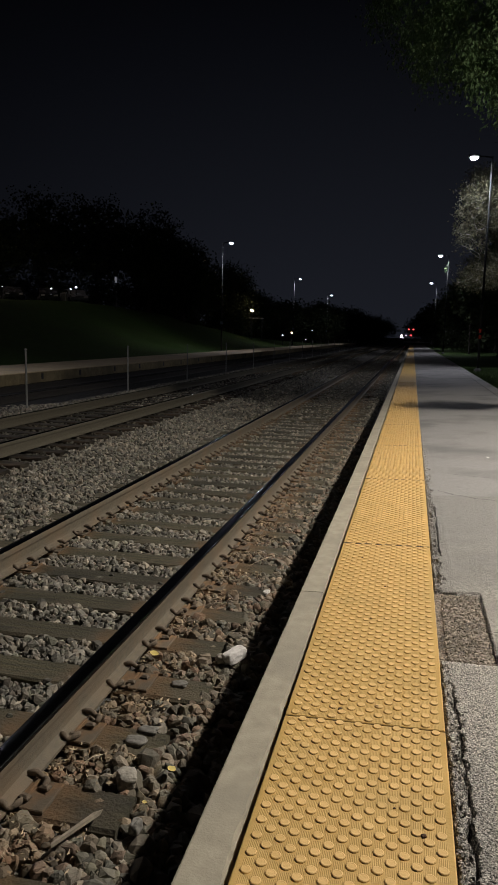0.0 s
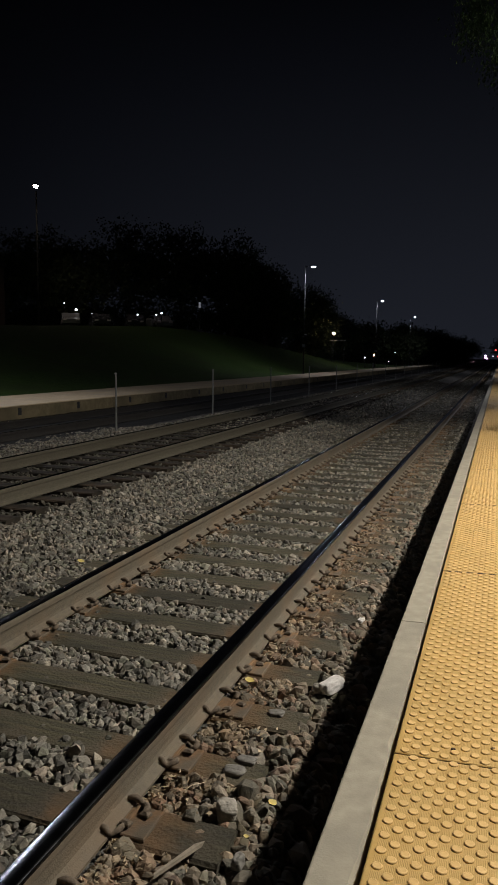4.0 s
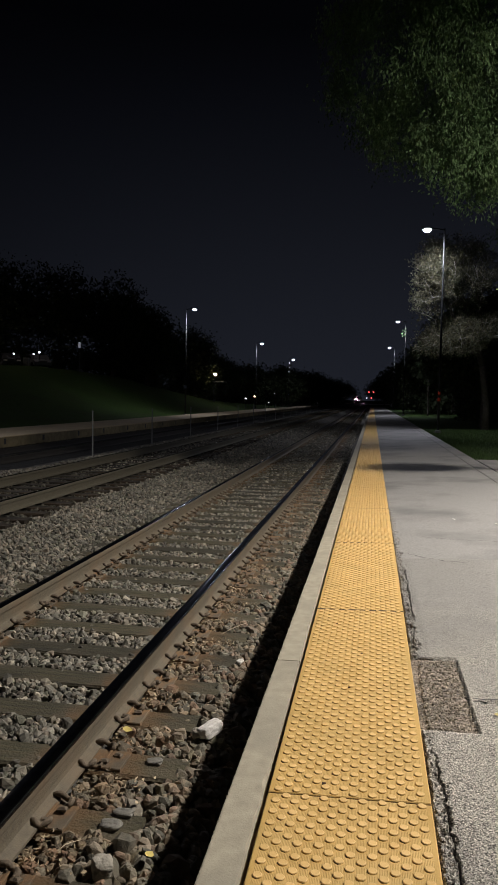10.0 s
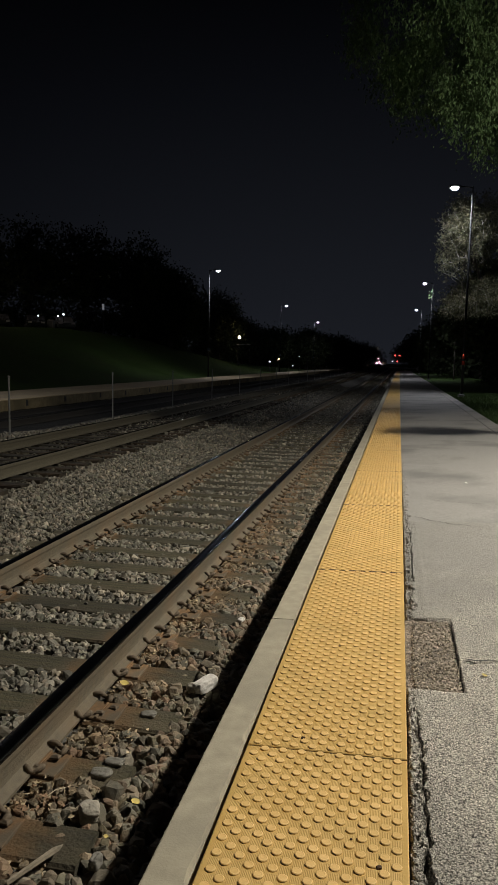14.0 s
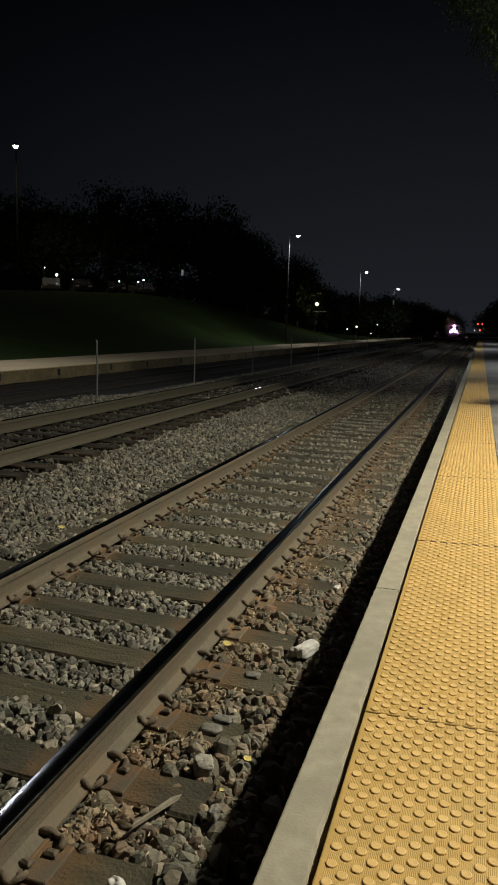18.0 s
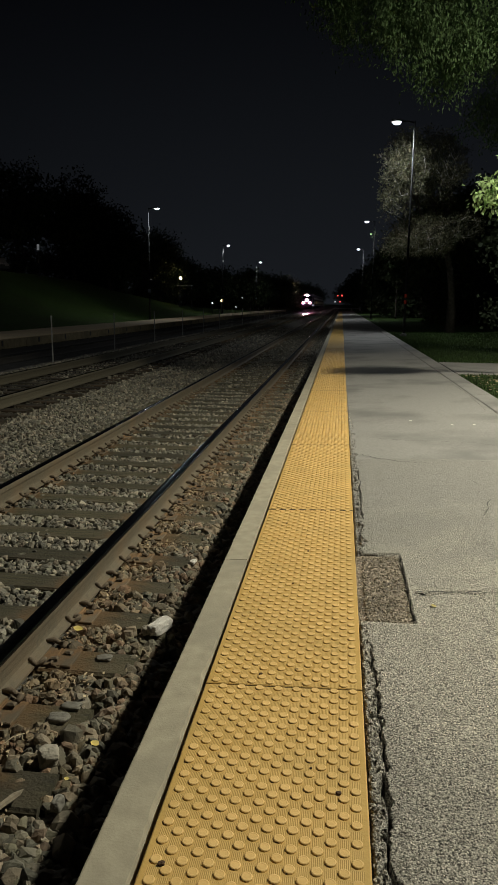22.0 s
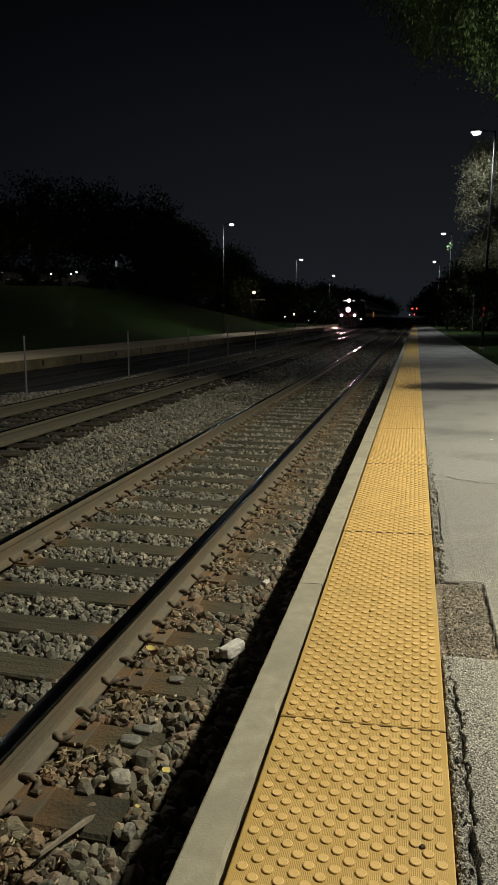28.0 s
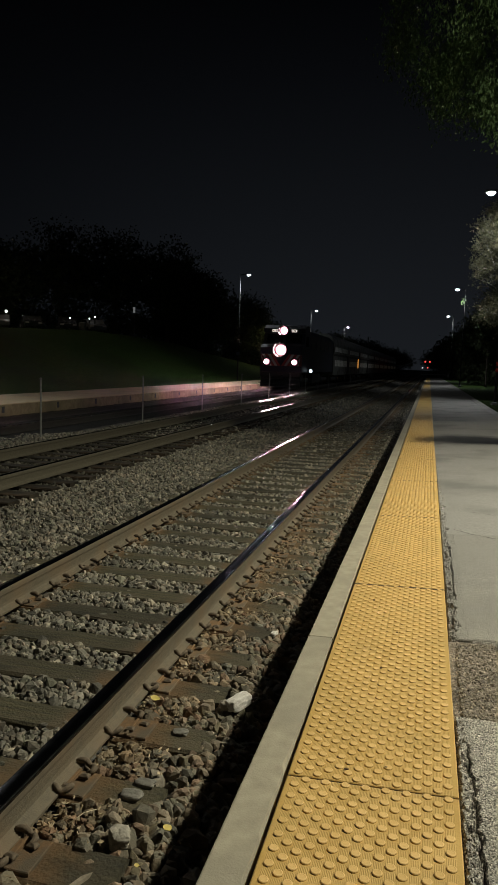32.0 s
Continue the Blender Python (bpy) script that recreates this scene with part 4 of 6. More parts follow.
for j, ly in enumerate((12.6, 53.8, 89.4, 126.0)):
    th = station_lamp(-14.68, ly, 0.03, 1, "tall galvanised lamp post, white lamp lit, across the tracks", "lamps on the far platform", 8.6, 0.68, M_POLEDIM)
    part("speaker", Mesh().box(0.05, 0.22, -0.07, 0.07, 3.06, 3.20, 0.02).tube([(0, 0, 3.13), (0.1, 0, 3.13)], 0.02, 6), M_POLEDIM, th)
    part("sign_plate", Mesh().box(-0.13, 0.13, -0.085, -0.07, 2.18, 2.42, 0.004).tube([(0, -0.07, 2.25), (0, -0.03, 2.25)], 0.012, 6).tube([(0, -0.07, 2.36), (0, -0.03, 2.36)], 0.012, 6), M_PLATEBLUE, th, "small blue-grey sign plate")
th = station_lamp(7.6, 4.4, 0.1, -1, "tall lamp post with a lit lamp beside the lawn", "lamps on the near platform", 9.2, 0.7)

# ---------- fence posts ----------
M_POST = mat("post_paint", (0.14, 0.14, 0.13), (0.20, 0.20, 0.185), 12, 0.6, 0.1, 60)
for k in range(-1, 18):
    th = thing("fence_post", "thin pale steel post between two tracks", "post", (-7.75, 5.75 * (k + 1) + 0.02, -0.33), "posts between the tracks")
    part("shaft", Mesh().tube([(0, 0, 0), (0.004, 0, 0.7), (0.0, 0, 1.36)], [0.022, 0.022, 0.02], 8), M_POST, th)
    part("cap", Mesh().lathe([(0.03, 1.355), (0.03, 1.375), (0.015, 1.39)], 8), M_POST, th)

# ---------- cracks and rubble on the paving ----------


M_AGG = mat("exposed_aggregate", (0.27, 0.254, 0.223), (0.46, 0.435, 0.388), 60, 0.9, 0.2, 200, island=0.55)


def gravel(name, n, seed, label):
    rgg = np.random.default_rng(seed)
    x = 0.614 + 0.062 * rgg.random(n) ** 1.2
    y = -1.6 + 10.4 * rgg.random(n) ** 1.5
    keep = ~((y < 0.6) & (np.abs(x - 0.664) < 0.02))
    x, y, n = x[keep], y[keep], int(keep.sum())
    s = rgg.uniform(0.005, 0.014, n)
    z = pz(x) - np.where((y > 0.61) & (y < 1.57), 0.030, 0.010) + rgg.uniform(-0.004, 0.003, n)
    ob = part(name, stones(name, x, y, z, s, rgg, M_AGG), M_AGG)
    return tagged(ob, label, "gravel", kind="stuff")


def aggregate(n, x0, x1, y0, y1, dz, s0, s1, seed, label, material):
    rgg = np.random.default_rng(seed)
    x, y = rgg.uniform(x0, x1, n), y0 + (y1 - y0) * rgg.random(n) ** 1.3
    out = ~((x < 0.89) & (y > 0.61) & (y < 1.57)) if dz > -0.01 else np.ones(n, bool)
    x, y = x[out], y[out]
    ob = part("loose_gravel", stones("aggregate", x, y, pz(x) + dz + rgg.uniform(-0.003, 0.001, len(x)), rgg.uniform(s0, s1, len(x)), rgg, material), material)
    return tagged(ob, label, "gravel", kind="stuff")


aggregate(4600, 0.72, 2.0, -1.6, 1.2, -0.0025, 0.004, 0.009, 51, "pale stone chips standing out of the worn asphalt", M_AGG)
aggregate(1900, 0.645, 0.86, 0.636, 1.55, -0.021, 0.008, 0.02, 52, "coarse brown chips in the sunken patch", M_PATCHCHIP)
gravel("loose_gravel", 2900, 41, "loose asphalt gravel along the tile edge")
M_CRACK = mat("crack_dark", (0.02, 0.019, 0.017), (0.045, 0.042, 0.038), 60, 0.95, 0.4, 80)


def crack(pts, width, seed):
    """A narrow crack as a flat jagged strip, its shade put into the colour."""
    r = random.Random(seed)
    fine = []
    for a, b in zip(pts[:-1], pts[1:]):
        n, off = max(2, int(math.dist(a, b) / 0.04)), min(0.012, 2.4 * width)
        fine += [(a[0] + (b[0] - a[0]) * i / n + r.uniform(-off, off), a[1] + (b[1] - a[1]) * i / n + r.uniform(-off, off)) for i in range(n)]
    m = Mesh()
    vs, fs = [], []
    for i, (x, y) in enumerate(fine):
        w = width * r.uniform(0.3, 1.3)
        j = min(i + 1, len(fine) - 1)
        q = max(i - 1, 0)
        d = Vector((fine[j][0] - fine[q][0], fine[j][1] - fine[q][1], 0)).normalized()
        for s in (-1, 1):
            px, py = x - d.y * w * s, y + d.x * w * s
            vs.append((px, py, pz(px) + 0.0035))
    fs = [(2 * i, 2 * i + 1, 2 * i + 3, 2 * i + 2) for i in range(len(fine) - 1)]
    part("crack", m.add(vs, fs), M_CRACK, plat, "dark jagged crack in the paving")


crack([(0.90, 0.98), (1.3, 1.0), (1.8, 0.97), (2.5, 0.99)], 0.005, 1)
crack([(0.72, 4.39), (0.86, 4.23), (1.09, 4.08), (1.34, 4.02)], 0.0045, 2)
crack([(0.92, 5.28), (1.17, 5.16), (1.54, 5.1), (1.9, 5.02), (2.12, 4.83)], 0.0035, 3)
crack([(1.5, 2.36), (1.56, 2.54), (1.59, 2.69), (1.64, 2.84)], 0.0028, 4)
crack([(1.17, 2.22), (1.26, 2.25), (1.37, 2.34), (1.49, 2.39)], 0.0014, 5)
crack([(1.57, 3.45), (1.61, 3.31), (1.65, 3.2), (1.74, 3.14)], 0.0022, 7)
crack([(2.45, 7.2), (2.52, 9.0), (2.5, 11.5)], 0.002, 6)
# ---------- trees ----------
M_BARK = mat("bark", (0.06, 0.05, 0.04), (0.12, 0.10, 0.085), 9, 0.95, 0.8, 25, bdist=0.03)
M_PALEBARK = mat("pale_twigs", (0.32, 0.295, 0.26), (0.44, 0.41, 0.36), 9, 0.9, 0.5, 25)


def leaf_mat(name, c1, c2, through_light, spec=0.3, vary=0.45):
    m = mat(name, c1, c2, 3, 0.6, 0, 10, island=vary, spec=spec)
    n, l = m.node_tree.nodes, m.node_tree.links
    b = n["Principled BSDF"]
    tr = n.new("ShaderNodeBsdfTranslucent")
    l.new(b.inputs["Base Color"].links[0].from_socket, tr.inputs["Color"])
    mx = n.new("ShaderNodeMixShader")
    mx.inputs[0].default_value = through_light
    l.new(b.outputs[0], mx.inputs[1])
    l.new(tr.outputs[0], mx.inputs[2])
    l.new(mx.outputs[0], n["Material Output"].inputs[0])
    return m


M_LEAF = leaf_mat("leaf_green", (0.076, 0.124, 0.053), (0.118, 0.180, 0.076), 0.5, 0.12, 0.22)
# Pale leaf colour carries the strong lamplight on the low branch.
M_LEAF2 = leaf_mat("leaf_lamplight_tint", (0.34, 0.48, 0.19), (0.48, 0.62, 0.30), 0.4)
M_LEAFG = leaf_mat("leaf_autumn_grey", (0.080, 0.088, 0.050), (0.23, 0.21, 0.125), 0.45)
M_LEAFD = leaf_mat("leaf_dark", (0.055, 0.068, 0.036), (0.08, 0.098, 0.052), 0.2, 0.05)


def leaf_cloud(blobs, n, size, seed, hollow=0.5, droop=0.5, hang=1.6, bunch=22, spread=2.4, width=0.24):
    """Leaf blades scattered in clumps through ellipsoids (centre, radii)."""
    rg = np.random.default_rng(seed)
    vol = np.array([r[0] * r[1] * r[2] for _, r in blobs])
    which = rg.choice(len(blobs), n, p=vol ** 0.62 / (vol ** 0.62).sum())
    cen = np.array([c for c, _ in blobs], float)
    rad = np.array([r for _, r in blobs], float)
    nc = max(6, n // bunch)
    wc = rg.choice(len(blobs), nc, p=vol ** 0.62 / (vol ** 0.62).sum())
    d = rg.normal(size=(nc, 3))
    d /= np.linalg.norm(d, axis=1)[:, None]
    rr = (hollow + (1 - hollow) * rg.random(nc)) ** 0.6 * rg.uniform(0.82, 1.1, nc)
    clump = cen[wc] + d * rad[wc] * rr[:, None]
    ci = rg.integers(0, nc, n)
    p = clump[ci] + rg.normal(size=(n, 3)) * size * np.array([spread, spread, hang])
    ax = rg.normal(size=(n, 3))
    ax[:, 2] -= droop
    ax /= np.linalg.norm(ax, axis=1)[:, None]
    up = rg.normal(size=(n, 3))
    sd = np.cross(ax, up)
    sd /= np.linalg.norm(sd, axis=1)[:, None]
    nm = np.cross(ax, sd)
    L = (size * rg.uniform(0.7, 1.35, n))[:, None]
    v = np.stack([p, p + ax * L * 0.5 + sd * L * width + nm * L * 0.05, p + ax * L, p + ax * L * 0.5 - sd * L * width + nm * L * 0.05], 1).reshape(-1, 3)
    k = 4 * np.arange(n)
    f = np.concatenate([np.stack([k, k + 1, k + 2], 1), np.stack([k, k + 2, k + 3], 1)])
    return v, f, clump


def tree(label, base, blobs, n, size, seed, leaf, bark=None, trunk_r=0.18, fork=0.45, limbs=9, category="tree", group="", droop=0.5, hang=1.6, bunch=22, spread=2.4, width=0.24, inner=0):
    bark = bark or M_BARK
    rg = random.Random(seed)
    th = thing("tree", label, category, base, group)
    b = Vector(base)
    loc = [(tuple(Vector(c) - b), r) for c, r in blobs]
    top = Vector(loc[0][0]) + Vector((0, 0, loc[0][1][2] * 0.5))
    low = min(c[2] - r[2] for c, r in loc)
    fz = max(low * 0.9, top.z * fork * 0.6)
    m = Mesh()
    f0 = Vector((top.x * 0.15, top.y * 0.15, fz))
    m.tube([(0, 0, -0.1), (0.03, 0.02, 0.25), (f0.x * 0.5, f0.y * 0.5, fz * 0.55), f0, f0.lerp(top, 0.5), top], [trunk_r * 1.5, trunk_r * 1.05, trunk_r * 0.9, trunk_r * 0.8, trunk_r * 0.45, trunk_r * 0.1], 10)
    part("trunk", m, bark, th, smooth=True)
    v, f, clump = leaf_cloud(loc, n, size, seed, 0.5, droop, hang, bunch, spread, width)
    for i in range(limbs):
        lm = Mesh()
        c, r = loc[i % len(loc)]
        e = Vector((c[0] + rg.uniform(-0.8, 0.8) * r[0], c[1] + rg.uniform(-0.8, 0.8) * r[1], c[2] + rg.uniform(-0.5, 0.6) * r[2]))
        s = f0.lerp(top, rg.uniform(0, 0.5))
        k = s.lerp(e, 0.5) + Vector((rg.uniform(-0.2, 0.2), rg.uniform(-0.2, 0.2), rg.uniform(0.1, 0.5)))
        lm.tube([s, k, e], [trunk_r * 0.38, trunk_r * 0.22, trunk_r * 0.05], 6, False)
        for _ in range(3):
            q = k.lerp(e, rg.uniform(0.2, 0.9))
            g = q + Vector((rg.uniform(-1, 1), rg.uniform(-1, 1), rg.uniform(-0.4, 0.7))) * r[0] * 0.45
            lm.tube([q, q.lerp(g, 0.5) + Vector((0, 0, 0.08)), g], [trunk_r * 0.13, trunk_r * 0.09, trunk_r * 0.03], 5, False)
        part("limb", lm, bark, th)
    if inner:
        v2, f2, _ = leaf_cloud([(c, tuple(0.80 * q for q in r)) for c, r in loc], inner, size * 1.7, seed + 500, 0.05, 0.3, 0.6, 4, 0.6, 0.42)
        v, f = np.concatenate([v, v2]), np.concatenate([f, f2 + len(v)])
    part("crown", raw("crown", v, f, leaf), leaf, th)
    return th


tree("leafy tree leaning over the platform, its low fringe lamplit", (7.6, 11.0, 0.1),
     [((3.2, 11.2, 8.4), (3.2, 2.8, 3.0)), ((6.6, 12.0, 9.3), (1.8, 2.0, 2.2)), ((0.9, 10.6, 7.6), (1.7, 1.7, 1.7)), ((1.05, 10.4, 6.35), (1.0, 0.9, 0.75)), ((1.5, 10.2, 5.65), (0.6, 0.65, 0.6)), ((1.95, 10.1, 5.3), (0.45, 0.5, 0.45)), ((2.35, 10.2, 5.5), (0.5, 0.55, 0.5)), ((2.6, 10.3, 6.1), (1.0, 0.9, 0.75)), ((3.5, 11.0, 5.8), (0.8, 0.8, 0.7)), ((4.4, 11.6, 5.9), (1.2, 1.0, 1.0)), ((3.45, 13.6, 5.3), (0.75, 0.6, 0.42)), ((4.4, 13.8, 5.4), (1.0, 0.7, 0.7))],
     165000, 0.065, 21, M_LEAF, trunk_r=0.24, limbs=3, droop=2.2, hang=2.7, bunch=150, spread=1.9, width=0.2)
tree("young tree with a low branch, lamplight put into its leaf colour", (5.4, 10.3, 0.1), [((3.05, 10.0, 3.28), (0.42, 0.36, 0.24)), ((3.5, 10.1, 3.5), (0.5, 0.4, 0.33))], 2300, 0.09, 22, M_LEAF2, trunk_r=0.07, limbs=6, droop=1.2, spread=1.2, hang=1.1)


def grown_tree(label, base, blobs, ends, leaves, size, seed, leaf, bark, twig_bark, trunk_top, bare):
    """A tree grown towards points in its crown: each joins the nearest branch, thickness from what it carries.
    bare: share of twig ends without leaves."""
    rg = np.random.default_rng(seed)
    th = thing("tree", label, "tree", base)
    b = np.array(base)
    vol = np.array([r[0] * r[1] * r[2] for _, r in blobs])
    w = rg.choice(len(blobs), ends, p=vol / vol.sum())
    d = rg.normal(size=(ends, 3))
    d *= (rg.random(ends) ** 0.40 / np.linalg.norm(d, axis=1))[:, None]
    goal = np.array([c for c, _ in blobs])[w] + d * np.array([r for _, r in blobs])[w] - b
    root = np.array(trunk_top)
    node = [np.array([0, 0, -0.1]), np.array([0.02, 0.01, root[2] * 0.35]), np.array([root[0] * 0.4, root[1] * 0.4, root[2] * 0.7]), root]
    up, far = [-1, 0, 1, 2], [99.0, 99.0, 99.0, 0.0]
    tips = []
    for g in goal[np.argsort(np.linalg.norm(goal - root, axis=1))]:
        dist = np.linalg.norm(np.array(node) - g, axis=1) + 0.35 * np.minimum(far, 9) + np.where(np.array(node)[:, 2] > g[2] + 0.3, 0.8, 0)
        j = int(np.argmin(dist + np.where(np.array(far) > 90, 50, 0)))
        s, steps = node[j], max(1, int(np.linalg.norm(g - node[j]) / 0.45))
        for q in range(1, steps + 1):
            u = q / steps
            p = s + (g - s) * u + np.array([0, 0, 0.10 * math.sin(math.pi * u)]) * np.linalg.norm(g - s) + rg.normal(size=3) * 0.025
            node.append(p)
            up.append(j)
            far.append(far[j] + np.linalg.norm(p - node[j]))
            j = len(node) - 1
        tips.append(j)
    load = np.zeros(len(node))
    for t in tips:
        while t >= 0:
            load[t] += 1
            t = up[t]
    rad = (0.0052 * np.maximum(load, 1) ** 0.46).tolist()
    trunk, boughs, twig = Mesh(), Mesh(), Mesh()
    trunk.tube([tuple(p) for p in node[:4]], [rad[3] * 1.5, rad[3] * 1.2, rad[3] * 1.05, rad[3]], 12)
    for i in range(4, len(node)):
        m = boughs if load[i] > 14 else twig
        m.tube([tuple(node[up[i]]), tuple(node[i])], [min(rad[up[i]], rad[i] * 1.4), rad[i]], 6 if load[i] > 6 else 4, False)
    part("trunk", trunk, bark, th, smooth=True)
    part("limb", boughs, bark, th, smooth=True)
    part("twig_mass", twig, twig_bark, th, "fine pale twigs")["kind"] = "stuff"
    tip = np.array([node[t] for t in tips])
    tip = tip[rg.random(len(tip)) > bare]
    n = leaves
    p = tip[rg.integers(0, len(tip), n)] + rg.normal(size=(n, 3)) * np.array([0.15, 0.15, 0.12])
    ax = rg.normal(size=(n, 3)) - np.array([0, 0, 0.5])
    ax /= np.linalg.norm(ax, axis=1)[:, None]
    sd = np.cross(ax, rg.normal(size=(n, 3)))
    sd /= np.linalg.norm(sd, axis=1)[:, None]
    L = (size * rg.uniform(0.7, 1.3, n))[:, None]
    v = np.stack([p, p + ax * L * 0.5 + sd * L * 0.26, p + ax * L, p + ax * L * 0.5 - sd * L * 0.26], 1).reshape(-1, 3)
    k = 4 * np.arange(n)
    part("crown", raw("crown", v, np.stack([k, k + 1, k + 2, k + 3], 1), leaf), leaf, th)
    return th


grown_tree("thin autumn tree with pale twigs beside the lamp post", (6.0, 35.2, 0.1),
           [((3.2, 32.6, 7.7), (1.3, 1.3, 1.6)), ((3.1, 32.4, 8.2), (0.8, 0.9, 1.1)), ((4.6, 33.6, 7.8), (1.5, 1.4, 1.8)), ((4.2, 33.6, 4.7), (1.8, 1.6, 0.9)), ((3.2, 33.2, 4.3), (1.0, 0.9, 0.6)), ((2.75, 32.8, 6.2), (0.8, 0.8, 1.0)), ((5.4, 34.2, 5.2), (1.7, 1.3, 0.9))],
           1500, 38000, 0.095, 23, M_LEAFG, M_BARK, M_PALEBARK, (-0.3, -0.5, 3.2), 0.30)
for i, (x, y, h, r) in enumerate(((6.4, 38.5, 8.0, 3.2), (10.5, 30.0, 9.5, 3.8), (13.5, 22.5, 9.0, 3.6), (9.5, 48.0, 10.0, 4.0), (7.8, 60.0, 9.5, 3.2), (8.6, 74.0, 11.0, 4.2), (7.6, 92.0, 10.0, 3.6), (8.0, 112.0, 11.0, 4.2), (7.0, 136.0, 10.0, 4.0), (15.0, 34.0, 8.0, 4.5), (13.0, 58.0, 8.5, 5.0), (14.0, 84.0, 9.0, 6.0), (16.0, 42.0, 12.0, 5.0), (18.0, 66.0, 12.0, 5.5), (20.0, 100.0, 13.0, 6.0))):
    tree("dark leafy tree on the unlit lawn", (x, y, 0.12), [((x, y, h * 0.62), (r, r, h * 0.36)), ((x - 0.3 * r, y + 0.4 * r, h * 0.5), (r * 0.8, r * 0.8, h * 0.24))] + ([((x + 0.2 * r, y + 0.5 * r, 1.5), (r * 1.25, r * 0.7, 1.9))] if x > 9 or y > 70 else []), 8000 if y < 50 else 4500, 0.20 if y < 50 else 0.34, 40 + i, M_LEAFD, trunk_r=0.2, group="trees along the lawn", bunch=10, spread=1.3, hang=1.1, width=0.36, inner=4200 if y < 50 else 2600)
tree("slender dark tree, one sprig of it lamplit", (5.6, 68.0, 0.12), [((5.4, 68.0, 6.2), (1.1, 1.1, 1.7)), ((3.1, 66.9, 8.05), (0.22, 0.2, 0.34))], 900, 0.14, 39, M_LEAF, trunk_r=0.07, limbs=6, group="trees along the lawn", bunch=9, spread=0.9, hang=1.2)
LEFT = ((-46, 69, 14.5, 5.0), (-41, 73, 17.5, 5.5), (-35.5, 75.5, 17.0, 5.2), (-30, 78, 15.8, 4.4), (-26.5, 80, 13.0, 3.6), (-58, 72, 17.0, 5.5), (-50, 69.5, 16.0, 4.2), (-25.5, 100, 11.6, 3.6), (-72, 62, 14.5, 5.5),
        (-37, 133, 15.5, 6.5), (-30, 136, 10.0, 5.0), (-24, 138, 8.6, 5.0), (-17.5, 139, 8.0, 4.5), (-44, 120, 15, 6), (-21, 170, 9.5, 6), (-18, 200, 10, 6.5), (-19, 240, 10.5, 7), (-18, 290, 11, 8), (-16, 350, 12, 9))
for i, (x, y, h, r) in enumerate(LEFT):
    g = float(ground_z(np.array([x]), np.array([y]))[0])
    tree("dark leafy tree on the grass bank at night", (x, y, g), [((x, y, g + (h - g) * 0.60), (r, r, (h - g) * 0.40)), ((x + 0.4 * r, y - 0.3 * r, g + (h - g) * 0.45), (r * 0.8, r * 0.8, (h - g) * 0.30)), ((x - 0.2 * r, y + 0.4 * r, g + 1.6), (r * 1.25, r * 0.7, 2.2))], 8500 if i < 9 else 4500, 0.26 if i < 9 else 0.38, 70 + i, M_LEAFD, trunk_r=0.25, group="trees on the bank", bunch=10, spread=1.5, hang=1.1, width=0.4, inner=3000)
for i, (x, y, h, r) in enumerate(((6.5, 170, 10, 5), (9, 210, 11, 7), (8, 270, 12, 8), (7, 350, 13, 10), (6, 470, 14, 12))):
    tree("dark distant tree beyond the crossing", (x, y, 0.1), [((x, y, h * 0.55), (r, r, h * 0.45))], 4500, 0.55, 95 + i, M_LEAFD, trunk_r=0.3, group="distant trees", bunch=10, spread=1.3, hang=1.1, width=0.4)

# ---------- train ----------
M_LOCO = mat("loco_paint", (0.012, 0.016, 0.03), (0.02, 0.025, 0.045), 4, 0.65, 0.05, 40, c3=(0.02, 0.024, 0.035), stain=1.5)
M_RED = mat("chevron_red", (0.36, 0.05, 0.05), (0.44, 0.07, 0.06), 4, 0.4, 0.05, 40)
M_WHITE = mat("chevron_white", (0.55, 0.50, 0.48), (0.66, 0.60, 0.58), 4, 0.4, 0.05, 40)
M_STEEL = mat("stainless_car", (0.16, 0.17, 0.16), (0.23, 0.24, 0.23), 6, 0.5, 0.1, 30, metal=0.4, c3=(0.07, 0.07, 0.07), stain=0.8)
M_GLASS = mat("dark_glass", (0.01, 0.01, 0.012), (0.015, 0.015, 0.018), 4, 0.08, 0, 10)
M_HOOD = mat("hood_black", (0.004, 0.004, 0.004), (0.008, 0.008, 0.008), 10, 0.95, 0.1, 60, spec=0.05)
M_HEAD = lamp_glow("headlight_lens", 42000, 0.003)
M_DITCH = lamp_glow("ditch_light_lens", 7500, 0.003)
M_SIDE = glow("side_light_lens", (0.75, 0.88, 1.0), 3.5)
M_NUM = glow("number_board_panel", (1.0, 0.86, 0.78), 0.9)
M_WIN = glow("car_window_light", (1.0, 0.85, 0.55), 0.0045)
M_WINDIM = glow("car_window_dim", (0.7, 0.9, 0.75), 0.0022)
M_DOOR = glow("vestibule_light", (1.0, 0.40, 0.08), 0.4)


def ring_y(r0, r1, y0, y1, sides, at):
    """A short barrel along y, for lamp housings."""
    return Mesh().tube([(at[0], at[1] + y0, at[2]), (at[0], at[1] + y1, at[2])], [r0, r1], sides)


def bogie(th, y, name="bogie"):
    bg = part(name, Mesh().box(-1.2, -1.0, y - 1.9, y + 1.9, 0.45, 0.75, 0.05).box(1.0, 1.2, y - 1.9, y + 1.9, 0.45, 0.75, 0.05).box(-1.0, 1.0, y - 0.3, y + 0.3, 0.5, 0.8, 0.05), M_DARK, th)
    for dy in (-1.35, 1.35):
        for sx_ in (-0.755, 0.755):
            part("wheel", Mesh().tube([(sx_ - 0.06, y + dy, 0.5), (sx_ + 0.06, y + dy, 0.5)], 0.49, 20), M_DARK, bg)
        part("axle", Mesh().tube([(-0.7, y + dy, 0.5), (0.7, y + dy, 0.5)], 0.09, 10), M_DARK, bg)


